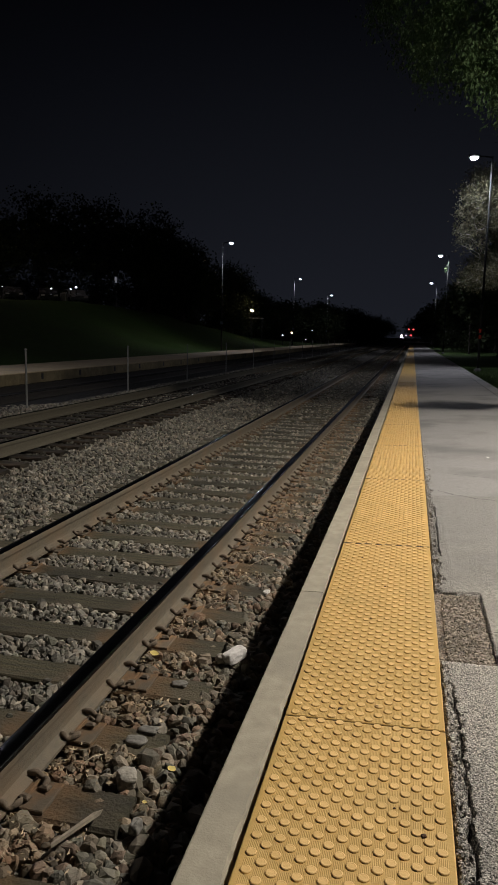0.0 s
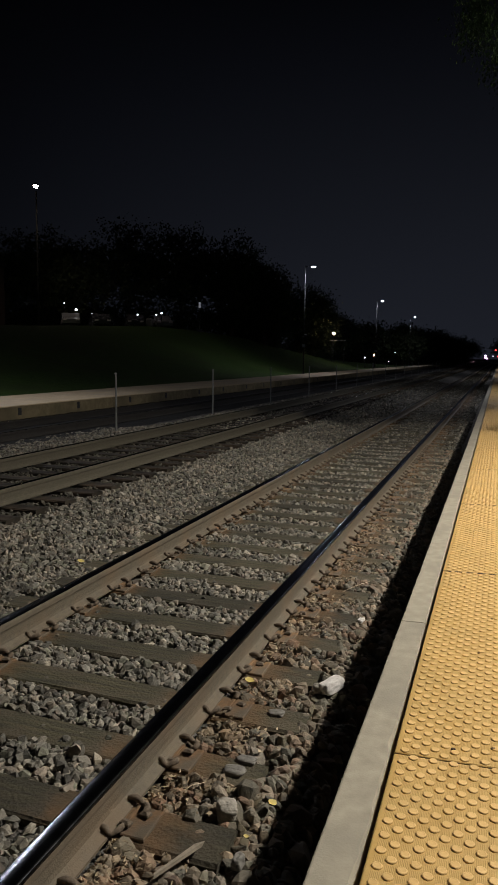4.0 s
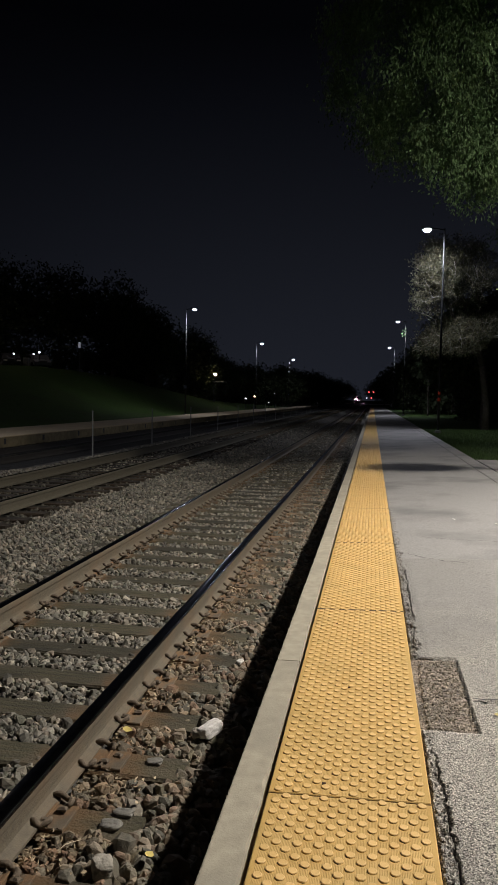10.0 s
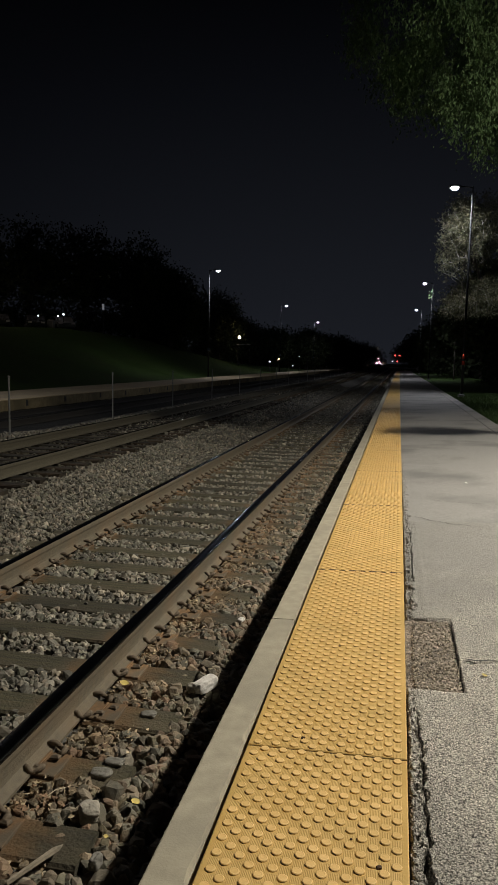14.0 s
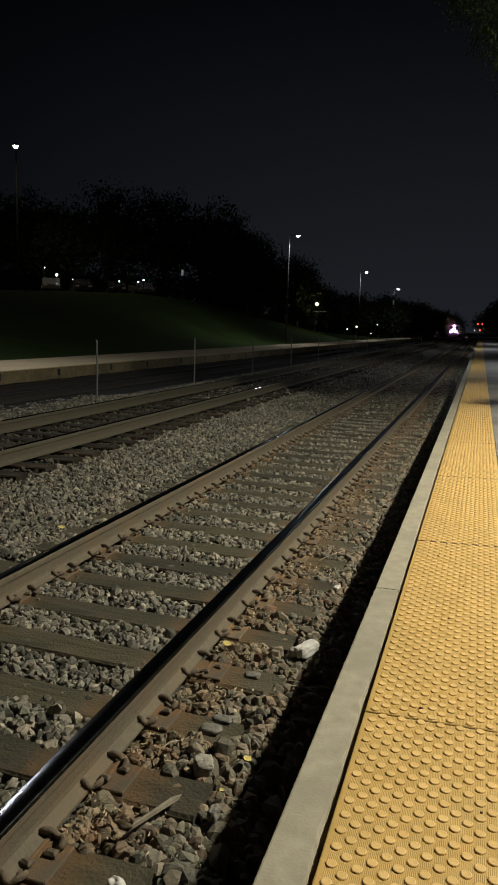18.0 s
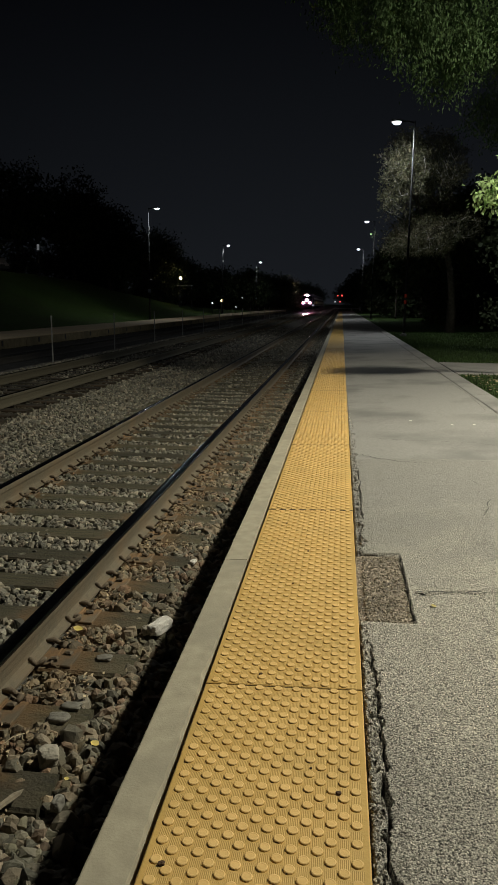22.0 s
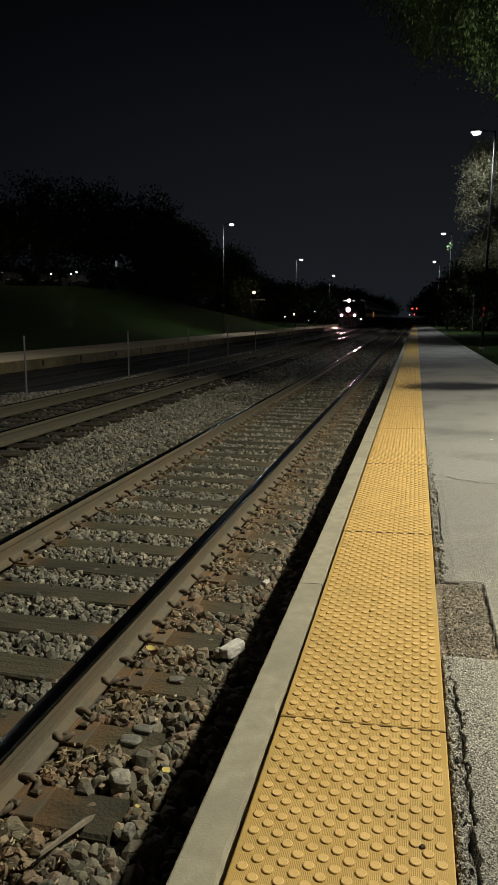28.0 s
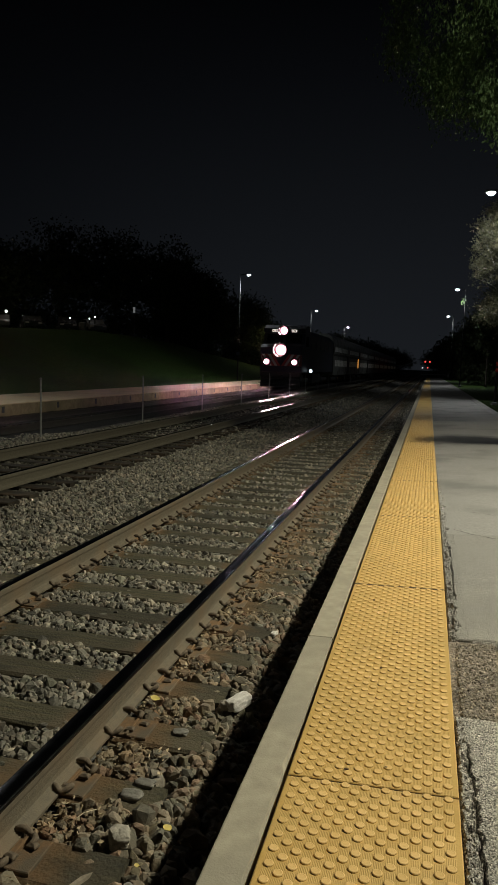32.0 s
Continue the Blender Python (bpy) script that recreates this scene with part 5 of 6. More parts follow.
def lamp_unit(th, name, at, ro, m, label, bulge=0.08, hood=0.16):
    """A round lamp facing -y: drum, hood, glowing bowl and lens set inside it."""
    x, y, z = at
    hs = part(name + "_housing", Mesh().tube([(x, y - 0.05, z), (x, y + 0.3, z)], ro + 0.03, 24), M_DARK, th)
    n = 24
    vs, fs = [], []
    for rr, yy in ((ro + 0.03, y - 0.05), (ro + 0.03, y - hood), (ro, y - hood), (ro, y - 0.06)):
        vs += [(x + rr * math.cos(2 * math.pi * s / n), yy, z + rr * math.sin(2 * math.pi * s / n)) for s in range(n)]
    for q in range(3):
        fs += [(q * n + s, q * n + (s + 1) % n, (q + 1) * n + (s + 1) % n, (q + 1) * n + s) for s in range(n)]
    part("hood", Mesh().add(vs, fs), M_HOOD, hs)
    part("lens", Mesh().tube([(x, y - bulge, z), (x, y - 0.052, z)], [(ro - 0.005) * (0.55 if bulge > 0.1 else 1), ro - 0.005], 28), m, hs, label)


def make_loco():
    th = thing("locomotive", "dark diesel locomotive with striped nose and lit headlights", "locomotive", (-10.0, 60, -0.155))
    part("body", Mesh().box(-1.5, 1.5, 3.2, 16.8, 1.2, 4.35, 0.3), M_LOCO, th)
    prof = [(0.0, 1.2), (0.0, 2.95), (0.25, 3.1), (0.85, 3.2), (1.25, 4.0), (1.05, 4.02), (1.05, 4.36), (1.6, 4.62), (3.25, 4.62), (3.25, 1.2)]
    k = len(prof)
    cab = part("cab", Mesh().add([(x, y, z) for x in (-1.53, 1.53) for y, z in prof], [tuple(range(k)), tuple(range(2 * k - 1, k - 1, -1))] + [(i, i + k, (i + 1) % k + k, (i + 1) % k) for i in range(k)]), M_LOCO, th)
    for sx_ in (-1, 1):
        part("windshield", Mesh().add([(sx_ * a, y, z) for a, y, z in ((0.12, 0.87, 3.28), (1.3, 0.87, 3.28), (1.3, 1.20, 3.92), (0.12, 1.20, 3.92), (0.12, 0.92, 3.26), (1.3, 0.92, 3.26), (1.3, 1.25, 3.90), (0.12, 1.25, 3.90))], [(0, 1, 2, 3), (7, 6, 5, 4), (0, 4, 5, 1), (1, 5, 6, 2), (2, 6, 7, 3), (3, 7, 4, 0)]), M_GLASS, cab)
        part("side_window", Mesh().box(sx_ * 1.535 - 0.01, sx_ * 1.535 + 0.01, 1.6, 2.7, 3.1, 3.8), M_GLASS, cab)
        nb = part("number_board", Mesh().box(sx_ * 0.72 - 0.19, sx_ * 0.72 + 0.19, 1.0, 1.045, 4.09, 4.27), M_NUM, th, "lit white number board")
        for j in range(3):
            part("digit_bar", Mesh().box(sx_ * 0.72 - 0.14 + 0.10 * j, sx_ * 0.72 - 0.08 + 0.10 * j, 0.994, 0.999, 4.12, 4.24), M_DARK, nb)
        lamp_unit(th, "ditch_light", (sx_ * 1.02, 0, 1.90), 0.28, M_DITCH, "glowing ditch light", 0.26)
        part("grab_rail", Mesh().tube([(sx_ * 1.45, -0.08, 1.25), (sx_ * 1.45, -0.10, 2.0), (sx_ * 1.45, -0.08, 2.6)], 0.018, 6), M_POLE, th)
        for sz_ in (0.35, 0.70):
            part("step", Mesh().box(sx_ * 1.45 - 0.2, sx_ * 1.45 + 0.2, 0.15, 0.5, sz_, sz_ + 0.05), M_POLE, th)
    # Lenses larger than real ones, so they read like glaring lamps.
    lamp_unit(th, "headlight", (0, 0.85, 4.18), 0.36, M_HEAD, "glowing upper headlight", 0.08, 0.36)
    lamp_unit(th, "nose_light", (0, 0, 2.76), 0.50, M_HEAD, "glowing nose headlight", 0.08, 0.5)
    # chevrons on the nose
    for i in range(7):
        for sx_ in (-1, 1):
            a = 0.02 + i * 0.215
            b = a + 0.2
            if b > 1.52:
                continue
            lo, hi = 1.62, 2.45
            part("stripe", Mesh().add([(sx_ * x, y, z) for y in (-0.012, -0.004) for x, z in ((a, lo), (b, lo), (min(1.5, b + 0.55), hi), (min(1.5, a + 0.55), hi))], [(0, 1, 2, 3), (7, 6, 5, 4), (0, 4, 5, 1), (1, 5, 6, 2), (2, 6, 7, 3), (3, 7, 4, 0)]), M_RED if i % 2 == 0 else M_WHITE, th)
    part("buffer_beam", Mesh().box(-1.5, 1.5, -0.1, 0.3, 0.85, 1.2, 0.04), M_DARK, th)
    part("pilot", Mesh().add([(x, y, z) for x in (-1.45, 1.45) for y, z in ((-0.15, 0.12), (0.15, 0.85), (0.3, 0.85), (0.1, 0.12))], [(0, 1, 2, 3), (7, 6, 5, 4), (0, 4, 5, 1), (1, 5, 6, 2), (2, 6, 7, 3), (3, 7, 4, 0)]), M_DARK, th)
    part("coupler", Mesh().box(-0.16, 0.16, -0.6, 0.1, 0.72, 0.98, 0.05), M_DARK, th)
    part("front_rail", Mesh().tube([(-1.4, -0.12, 0.70), (1.4, -0.12, 0.70)], 0.025, 6).tube([(-1.35, -0.2, 0.32), (1.35, -0.2, 0.32)], 0.025, 6), M_POLE, th)
    part("side_light_housing", ring_y(0.14, 0.14, -0.1, 0.1, 14, (1.80, 2.6, 1.30)), M_DARK, th)
    part("side_light", ring_y(0.10, 0.12, -0.14, -0.103, 14, (1.80, 2.6, 1.30)), M_SIDE, th, "white glowing side lamp")
    part("fuel_tank", Mesh().box(-1.3, 1.3, 6.5, 10.8, 0.35, 1.15, 0.1), M_DARK, th)
    for y in (5.2, 7.6, 10.0, 12.4, 14.6):
        part("roof_fan", Mesh().lathe([(0.55, 4.3), (0.55, 4.52), (0.48, 4.56)], 16, (0, y, 0)), M_DARK, th)
        for sx_ in (-1, 1):
            part("side_grille", Mesh().box(sx_ * 1.505 - 0.015, sx_ * 1.505 + 0.015, y - 0.9, y + 0.9, 3.0, 3.9), M_DARK, th)
    for y in (3.2, 13.6):
        bogie(th, y)
    return th


def make_car(first):
    th = thing("passenger_car", "stainless two-level passenger car with dimly lit windows" if not first else "stainless two-level passenger car with an orange-lit doorway", "train car", (-10.0, 80, -0.155), "cars of the train")
    L = 25.6
    part("body", Mesh().extrude([(-1.5, 0.9), (1.5, 0.9), (1.53, 1.4), (1.53, 3.9), (1.35, 4.5), (0.9, 4.8), (-0.9, 4.8), (-1.35, 4.5), (-1.53, 3.9), (-1.53, 1.4)], 0, L), M_STEEL, th)
    part("letter_board", Mesh().box(-1.545, 1.545, 0.4, L - 0.4, 2.72, 2.92), M_DARK, th)
    for i in range(20):
        y = 1.2 + i * 1.19
        if 11.3 < y < 13.8:
            continue
        for sx_ in (-1, 1):
            wd = part("window", Mesh().box(sx_ * 1.535 - 0.012, sx_ * 1.535 + 0.012, y, y + 0.85, 1.75, 2.35), M_WIN, th)
            part("window", Mesh().box(sx_ * 1.535 - 0.012, sx_ * 1.535 + 0.012, y, y + 0.85, 3.15, 3.6), M_WINDIM, th)
    for sx_ in (-1, 1):
        part("door", Mesh().box(sx_ * 1.54 - 0.02, sx_ * 1.54 + 0.02, 11.7, 13.6, 1.0, 2.9), M_DARK, th)
        if first:
            part("lit_doorway", Mesh().box(sx_ * 1.55 - 0.012, sx_ * 1.55 + 0.012, 23.6, 24.9, 1.6, 2.75), M_DOOR, th, "orange-lit end doorway")
    part("gangway", Mesh().box(-0.6, 0.6, -0.35, 0.0, 1.0, 3.4, 0.05), M_DARK, th)
    for y in (3.0, L - 3.0):
        bogie(th, y)
    return th


loco = make_loco()
car_first = make_car(True)
car_next = make_car(False)
cars = [car_first, car_next] + [copy_thing(car_next, pose(-10, 100 + 26 * i, -0.155)) for i in range(3)]

# ---------- level crossing beyond the platform ----------
M_REDLIGHT = glow("crossing_red", (1.0, 0.06, 0.05), 2.5)
M_AMBER = glow("warm_light", (1.0, 0.72, 0.42), 50)
M_COOL = glow("cool_light", (0.9, 0.85, 0.95), 0.8)
xs_ = thing("crossing_signal", "level crossing signal with red lamps lit", "railway signal", (0.0, 167.5, 0.0))
part("mast", Mesh().tube([(0, 0, -0.2), (0, 0, 4.2)], 0.07, 10), M_POLE, xs_)
for a_ in (-1, 1):
    part("crossbuck_blade", Mesh().add([(x, y, z) for y in (-0.1, -0.08) for x, z in ((-0.55 * a_, 3.62), (-0.5 * a_, 3.55), (0.55 * a_, 4.18), (0.5 * a_, 4.25))], [(0, 1, 2, 3), (7, 6, 5, 4), (0, 4, 5, 1), (1, 5, 6, 2), (2, 6, 7, 3), (3, 7, 4, 0)]), M_POST, xs_)
for lx, lz in ((-0.55, 3.45), (0.45, 3.45), (0.0, 2.1)):
    part("lamp_hood", Mesh().tube([(lx, -0.05, lz), (lx, 0.1, lz)], 0.24, 14), M_DARK, xs_)
    part("red_lamp", Mesh().tube([(lx, -0.07, lz), (lx, -0.052, lz)], 0.17, 14), M_REDLIGHT, xs_, "glowing red lamp")
part("white_lamp", Mesh().tube([(-1.1, -0.07, 2.05), (-1.1, 0.05, 2.05)], 0.16, 12), M_COOL, xs_)
part("lamp_arm", Mesh().tube([(-1.1, 0.06, 2.05), (0.6, 0.06, 2.05)], 0.03, 6), M_POLE, xs_)
M_GATE = mat("gate_white", (0.6, 0.6, 0.58), (0.72, 0.72, 0.70), 8, 0.5, 0.05, 40)
ga = thing("crossing_gate", "lowered white crossing gate arm beyond the platform", "crossing gate", (4.6, 166.5, 0.0))
part("gate_post", Mesh().box(-0.25, 0.25, -0.2, 0.2, -0.2, 1.1, 0.05), M_GATE, ga)
part("gate_arm", Mesh().box(-6.2, 0.1, -0.04, 0.04, 0.52, 0.66), M_GATE, ga)

# ---------- on the bank ----------


def bank_z(x, y):
    return float(ground_z(np.array([x]), np.array([y]))[0])


M_BRICK = mat("brick_wall", (0.035, 0.022, 0.019), (0.06, 0.038, 0.032), 12, 0.9, 0.4, 40)
M_ROOF = mat("shingle_roof", (0.03, 0.03, 0.03), (0.06, 0.06, 0.06), 10, 0.9, 0.5, 30)
M_W1 = glow("window_orange", (1.0, 0.50, 0.20), 0.26)
M_W2 = glow("window_pale", (0.95, 0.95, 0.9), 0.32)
M_W3 = glow("window_tan", (1.0, 0.72, 0.45), 0.3)
M_W4 = glow("window_red", (1.0, 0.36, 0.20), 0.11)


def house(label, x, y, w, d, h, turn, wins):
    th = thing("house", label, "house", (x, y, bank_z(x, y) - 0.2))
    th.rotation_euler[2] = radians(turn)
    part("wall", Mesh().box(-w / 2, w / 2, 0, d, 0, h), M_BRICK, th)
    part("roof", Mesh().add([(-w / 2 - 0.4, -0.4, h), (w / 2 + 0.4, -0.4, h), (w / 2 + 0.4, d + 0.4, h), (-w / 2 - 0.4, d + 0.4, h), (-w / 2 + 1, d / 2, h + 2.4), (w / 2 - 1, d / 2, h + 2.4)], [(3, 2, 1, 0), (0, 1, 5, 4), (1, 2, 5), (2, 3, 4, 5), (3, 0, 4)]), M_ROOF, th)
    for wx, wz, ww, wh, m in wins:
        wn_ = part("window", Mesh().box(wx - ww / 2, wx + ww / 2, -0.05, -0.02, wz - wh / 2, wz + wh / 2), m, th, "lit window")
        part("window_frame", Mesh().box(wx - ww / 2 - 0.08, wx + ww / 2 + 0.08, -0.1, -0.03, wz + wh / 2, wz + wh / 2 + 0.1).box(wx - ww / 2 - 0.08, wx + ww / 2 + 0.08, -0.12, -0.03, wz - wh / 2 - 0.12, wz - wh / 2).box(wx - 0.04, wx + 0.04, -0.09, -0.052, wz - wh / 2, wz + wh / 2), M_POST, wn_)
    return th


house("dark brick apartment house with four lit windows", -65.6, 51.3, 17, 10, 6.4, 47, [(4.0, 4.1, 1.5, 1.1, M_W1), (6.3, 3.85, 0.6, 0.95, M_W3), (4.0, 1.55, 1.7, 1.4, M_W2), (6.3, 1.5, 0.6, 0.75, M_W3), (-1.5, 4.1, 1.4, 1.1, M_GLASS), (-1.5, 1.55, 1.4, 1.3, M_GLASS)])
house("dark brick house with one reddish lit window", -55.4, 61.7, 9, 8, 7.0, 43, [(-1.1, 5.7, 0.9, 1.3, M_W4), (1.6, 5.4, 1.1, 1.3, M_GLASS), (1.6, 2.0, 1.1, 1.4, M_GLASS)])

M_CARS = [mat("car_paint_dark", (0.03, 0.03, 0.035), (0.05, 0.05, 0.055), 3, 0.25, 0, 10), mat("car_paint_silver", (0.12, 0.12, 0.125), (0.16, 0.16, 0.17), 3, 0.3, 0, 10)]


def parked_car(x, y, turn, paint):
    th = thing("parked_car", "parked car on the dark bank catching lamplight", "car", (x, y, bank_z(x, y)), "cars parked on the bank")
    th.rotation_euler[2] = radians(turn)
    prof = [(-2.2, 0.35), (2.2, 0.35), (2.25, 0.75), (1.35, 0.95), (0.7, 1.42), (-1.0, 1.45), (-1.8, 1.0), (-2.2, 0.95)]
    k = len(prof)
    part("body", Mesh().add([(px, s, z) for s in (-0.86, 0.86) for px, z in prof], [tuple(range(k))[::-1], tuple(range(k, 2 * k))] + [(i, (i + 1) % k, (i + 1) % k + k, i + k) for i in range(k)]), paint, th)
    for s in (-0.87, 0.87):
        part("window", Mesh().add([(px, s * e, z) for e in (1.0, 1.012) for px, z in ((1.15, 1.0), (0.62, 1.36), (-0.95, 1.38), (-1.55, 1.02))], [(0, 1, 2, 3), (7, 6, 5, 4), (0, 4, 5, 1), (1, 5, 6, 2), (2, 6, 7, 3), (3, 7, 4, 0)]), M_GLASS, th)
        for wx in (-1.4, 1.4):
            part("wheel", Mesh().tube([(wx, s - 0.08, 0.32), (wx, s + 0.08, 0.32)], 0.32, 14), M_DARK, th)
    for s in (-0.62, 0.62):
        part("headlight", Mesh().box(2.2, 2.26, s - 0.18, s + 0.18, 0.62, 0.76), M_WHITE, th)
    return th


for x, y, tn, p_ in ((-41.2, 61.0, -55, 1), (-38.6, 62.4, -52, 0), (-35.6, 64.2, -58, 0), (-33.4, 65.6, -50, 1)):
    parked_car(x, y, tn, M_CARS[p_])


def small_light(name, label, x, y, z, m, r=0.14, category="lamp"):
    g = bank_z(x, y)
    th = thing(name, label, category, (x, y, g), "small lights on the bank")
    part("post", Mesh().tube([(0, 0, 0), (0, 0, z - g)], 0.04, 8), M_DARK, th)
    part("globe", Mesh().lathe([(0.02, -r), (r * 0.7, -r * 0.7), (r, 0), (r * 0.7, r * 0.7), (0.02, r)], 12, (0, 0, z - g)), m, th, "glowing globe")
    return th


M_LOW = glow("low_light", (0.95, 0.97, 1.0), 2.5)
M_LOWA = glow("low_amber", (1.0, 0.6, 0.3), 4)
for x, y, z, r in ((-40.5, 61.0, 5.9, 0.14), (-41.9, 61.0, 6.6, 0.07), (-38.8, 61.2, 5.5, 0.05), (-34.6, 63.0, 5.47, 0.08), (-33.0, 64.0, 5.5, 0.08), (-32.4, 64.0, 5.68, 0.10)):
    small_light("garden_lamp", "small white lamp glinting on the bank", x, y, z, M_LOW, r)
bin_ = thing("utility_box", "pale utility cabinet standing on the bank", "utility box", (-33.5, 63.5, bank_z(-33.5, 63.5)))
part("cabinet", Mesh().box(-0.28, 0.28, -0.2, 0.2, 0, 0.95, 0.04), M_POST, bin_)
part("door", Mesh().box(-0.23, 0.23, -0.215, -0.202, 0.12, 0.85), M_POLE, bin_)
small_light("path_lamp", "warm lamp on a short post beyond the bank", -21.4, 95.0, 4.72, M_AMBER, 0.18)
small_light("path_lamp", "small cool lamp near the far platform", -17.2, 95.9, 1.45, M_LOW, 0.10)
small_light("path_lamp", "small amber lamp near the far platform", -16.0, 96.3, 1.8, M_LOWA, 0.14)
small_light("path_lamp", "small cool lamp near the far platform", -15.1, 104.0, 0.9, M_LOW, 0.07)
small_light("path_lamp", "small cool lamp near the far platform", -15.3, 112.0, 2.3, M_LOW, 0.07)
sb = thing("shelter_roof", "low shelter with a pale roof edge beyond the bank", "shelter", (-21.0, 96.0, bank_z(-21.0, 96.0)))
part("roof_slab", Mesh().box(-0.95, 0.95, -0.6, 0.6, 3.05, 3.15), M_POST, sb)
for px in (-0.85, 0.85):
    part("leg", Mesh().tube([(px, 0, 0), (px, 0, 3.05)], 0.05, 8), M_DARK, sb)
# The panel is given a faint glow of its own so the sign shows.
M_SIGN = glow("sign_panel_glow", (0.9, 0.95, 1.0), 0.10)
sg = thing("sign_post", "small pale sign on a thin post on the bank", "sign", (-27.9, 63.4, bank_z(-27.9, 63.4)))
part("post", Mesh().tube([(0, 0, 0), (0, 0, 3.0)], 0.04, 8), M_POLE, sg)
part("panel", Mesh().box(-0.11, 0.11, -0.09, -0.05, 2.45, 3.0), M_SIGN, sg)
up = thing("street_light", "tall street light with a lit lamp on the bank", "street light", (-38.4, 55.8, bank_z(-38.4, 55.8)))
uh = 16.6 - bank_z(-38.4, 55.8)
M_BLACKPOLE = mat("tarred_pole", (0.006, 0.006, 0.006), (0.012, 0.012, 0.011), 8, 0.95, 0.3, 40, spec=0.05)
part("pole", Mesh().tube([(-3.35, 0.65, -0.3), (-3.33, 0.62, uh * 0.6), (-3.3, 0.6, uh)], [0.10, 0.085, 0.065], 10), M_BLACKPOLE, up)
part("arm", Mesh().tube([(-3.3, 0.6, uh - 0.25), (-2.7, -0.3, uh + 0.14), (-1.9, -1.38, uh + 0.2)], 0.022, 8), M_BLACKPOLE, up)
part("lamp_head", Mesh().lathe([(0.1, 0.25), (0.3, 0.05), (0.32, 0.0)], 14, (-1.9, -1.4, uh)), M_DARK, up)
part("globe", Mesh().lathe([(0.05, -0.24), (0.18, -0.17), (0.25, 0.0), (0.2, 0.05)], 14, (-1.9, -1.4, uh)), M_AMBER, up, "glowing warm globe")

# ---------- small things on the ballast ----------
M_ROCKW = mat("white_rock", (0.50, 0.475, 0.43), (0.66, 0.63, 0.585), 30, 0.9, 0.5, 60, c3=(0.45, 0.42, 0.38), stain=20)
M_YLEAF = mat("yellow_leaf", (0.42, 0.33, 0.075), (0.54, 0.43, 0.12), 60, 0.6, 0.1, 60)
M_TAN = mat("dry_litter", (0.19, 0.145, 0.085), (0.36, 0.285, 0.18), 20, 0.85, 0.3, 60, island=0.5)
M_STICK = mat("grey_wood_sliver", (0.17, 0.145, 0.105), (0.25, 0.21, 0.155), 40, 0.9, 0.4, 80)


def rock(name, label, x, y, z, sx_, sy_, sz_, turn, seed, m, square=4, rough=1.0):
    bm = bmesh.new()
    bmesh.ops.create_icosphere(bm, subdivisions=4, radius=1)
    for v in bm.verts:
        p = v.co.copy()
        o = Vector((seed * 3.7, seed * 1.3, 0))

        r_ = (1 + rough * (0.20 * noise.noise(p * 1.5 + o) + 0.045 * noise.noise(p * 4.5 + o)) + 0.014 * noise.noise(p * 11 + o)) / (abs(p.x) ** square + abs(p.y) ** square + abs(p.z) ** square) ** (1 / square)
        p = p * r_
        v.co = (p.x * sx_, p.y * sy_, p.z * sz_)
    me = bpy.data.meshes.new(name)
    bm.to_mesh(me)
    bm.free()
    ob = part(name, me, m)
    ob.location, ob.rotation_euler = (x, y, z), (0.1, -0.1, radians(turn))
    return tagged(ob, label, "rock")


M_TANSTONE = mat("tan_stone", (0.45, 0.38, 0.30), (0.58, 0.50, 0.42), 30, 0.9, 0.5, 60)
M_GREYSTONE = mat("grey_stone", (0.23, 0.21, 0.17), (0.33, 0.30, 0.245), 30, 0.9, 0.5, 60)
M_SLATE = mat("slate_stone", (0.125, 0.118, 0.10), (0.20, 0.188, 0.16), 30, 0.9, 0.5, 60)
rock("rock", "white angular rock on the ballast by the platform edge", -0.515, 1.29, -0.403, 0.036, 0.078, 0.036, -32, 3, M_ROCKW, 5.5, 0.7)
rock("rock", "small grey stone leaning on the white rock", -0.585, 1.245, -0.415, 0.028, 0.026, 0.026, 20, 9, M_GREYSTONE)
rock("rock", "small white pointed stone on the ballast", -0.71, -0.69, -0.418, 0.040, 0.024, 0.028, -25, 4, M_ROCKW, 3, 1.6)
rock("rock", "small tan stone lying by the rail", -0.875, -1.03, -0.41, 0.044, 0.036, 0.036, 10, 5, M_TANSTONE)
rock("rock", "pale grey broken stone on the ballast", -0.685, 0.045, -0.42, 0.045, 0.042, 0.036, 120, 6, M_GREYSTONE)
rock("rock", "flat grey stone lying on a tie end", -0.766, 0.35, -0.437, 0.052, 0.034, 0.014, -12, 7, M_SLATE)
rock("rock", "flat dark stone lying on a tie end", -0.741, 0.455, -0.438, 0.046, 0.026, 0.012, -8, 8, M_SLATE)
rock("rock", "oval grey stone lying on a tie end", -0.740, 0.935, -0.438, 0.044, 0.026, 0.012, 4, 10, M_SLATE)
rock("rock", "oval grey stone on the edge of a tie", -0.535, -0.225, -0.420, 0.019, 0.030, 0.026, -10, 11, M_SLATE)
rock("rock", "tall grey stone standing on the ballast", -0.685, -0.82, -0.41, 0.034, 0.030, 0.055, 30, 12, M_SLATE)
rock("rock", "small white pebble at the edge of the shade", -0.56, 2.45, -0.44, 0.020, 0.030, 0.018, -20, 13, M_ROCKW)


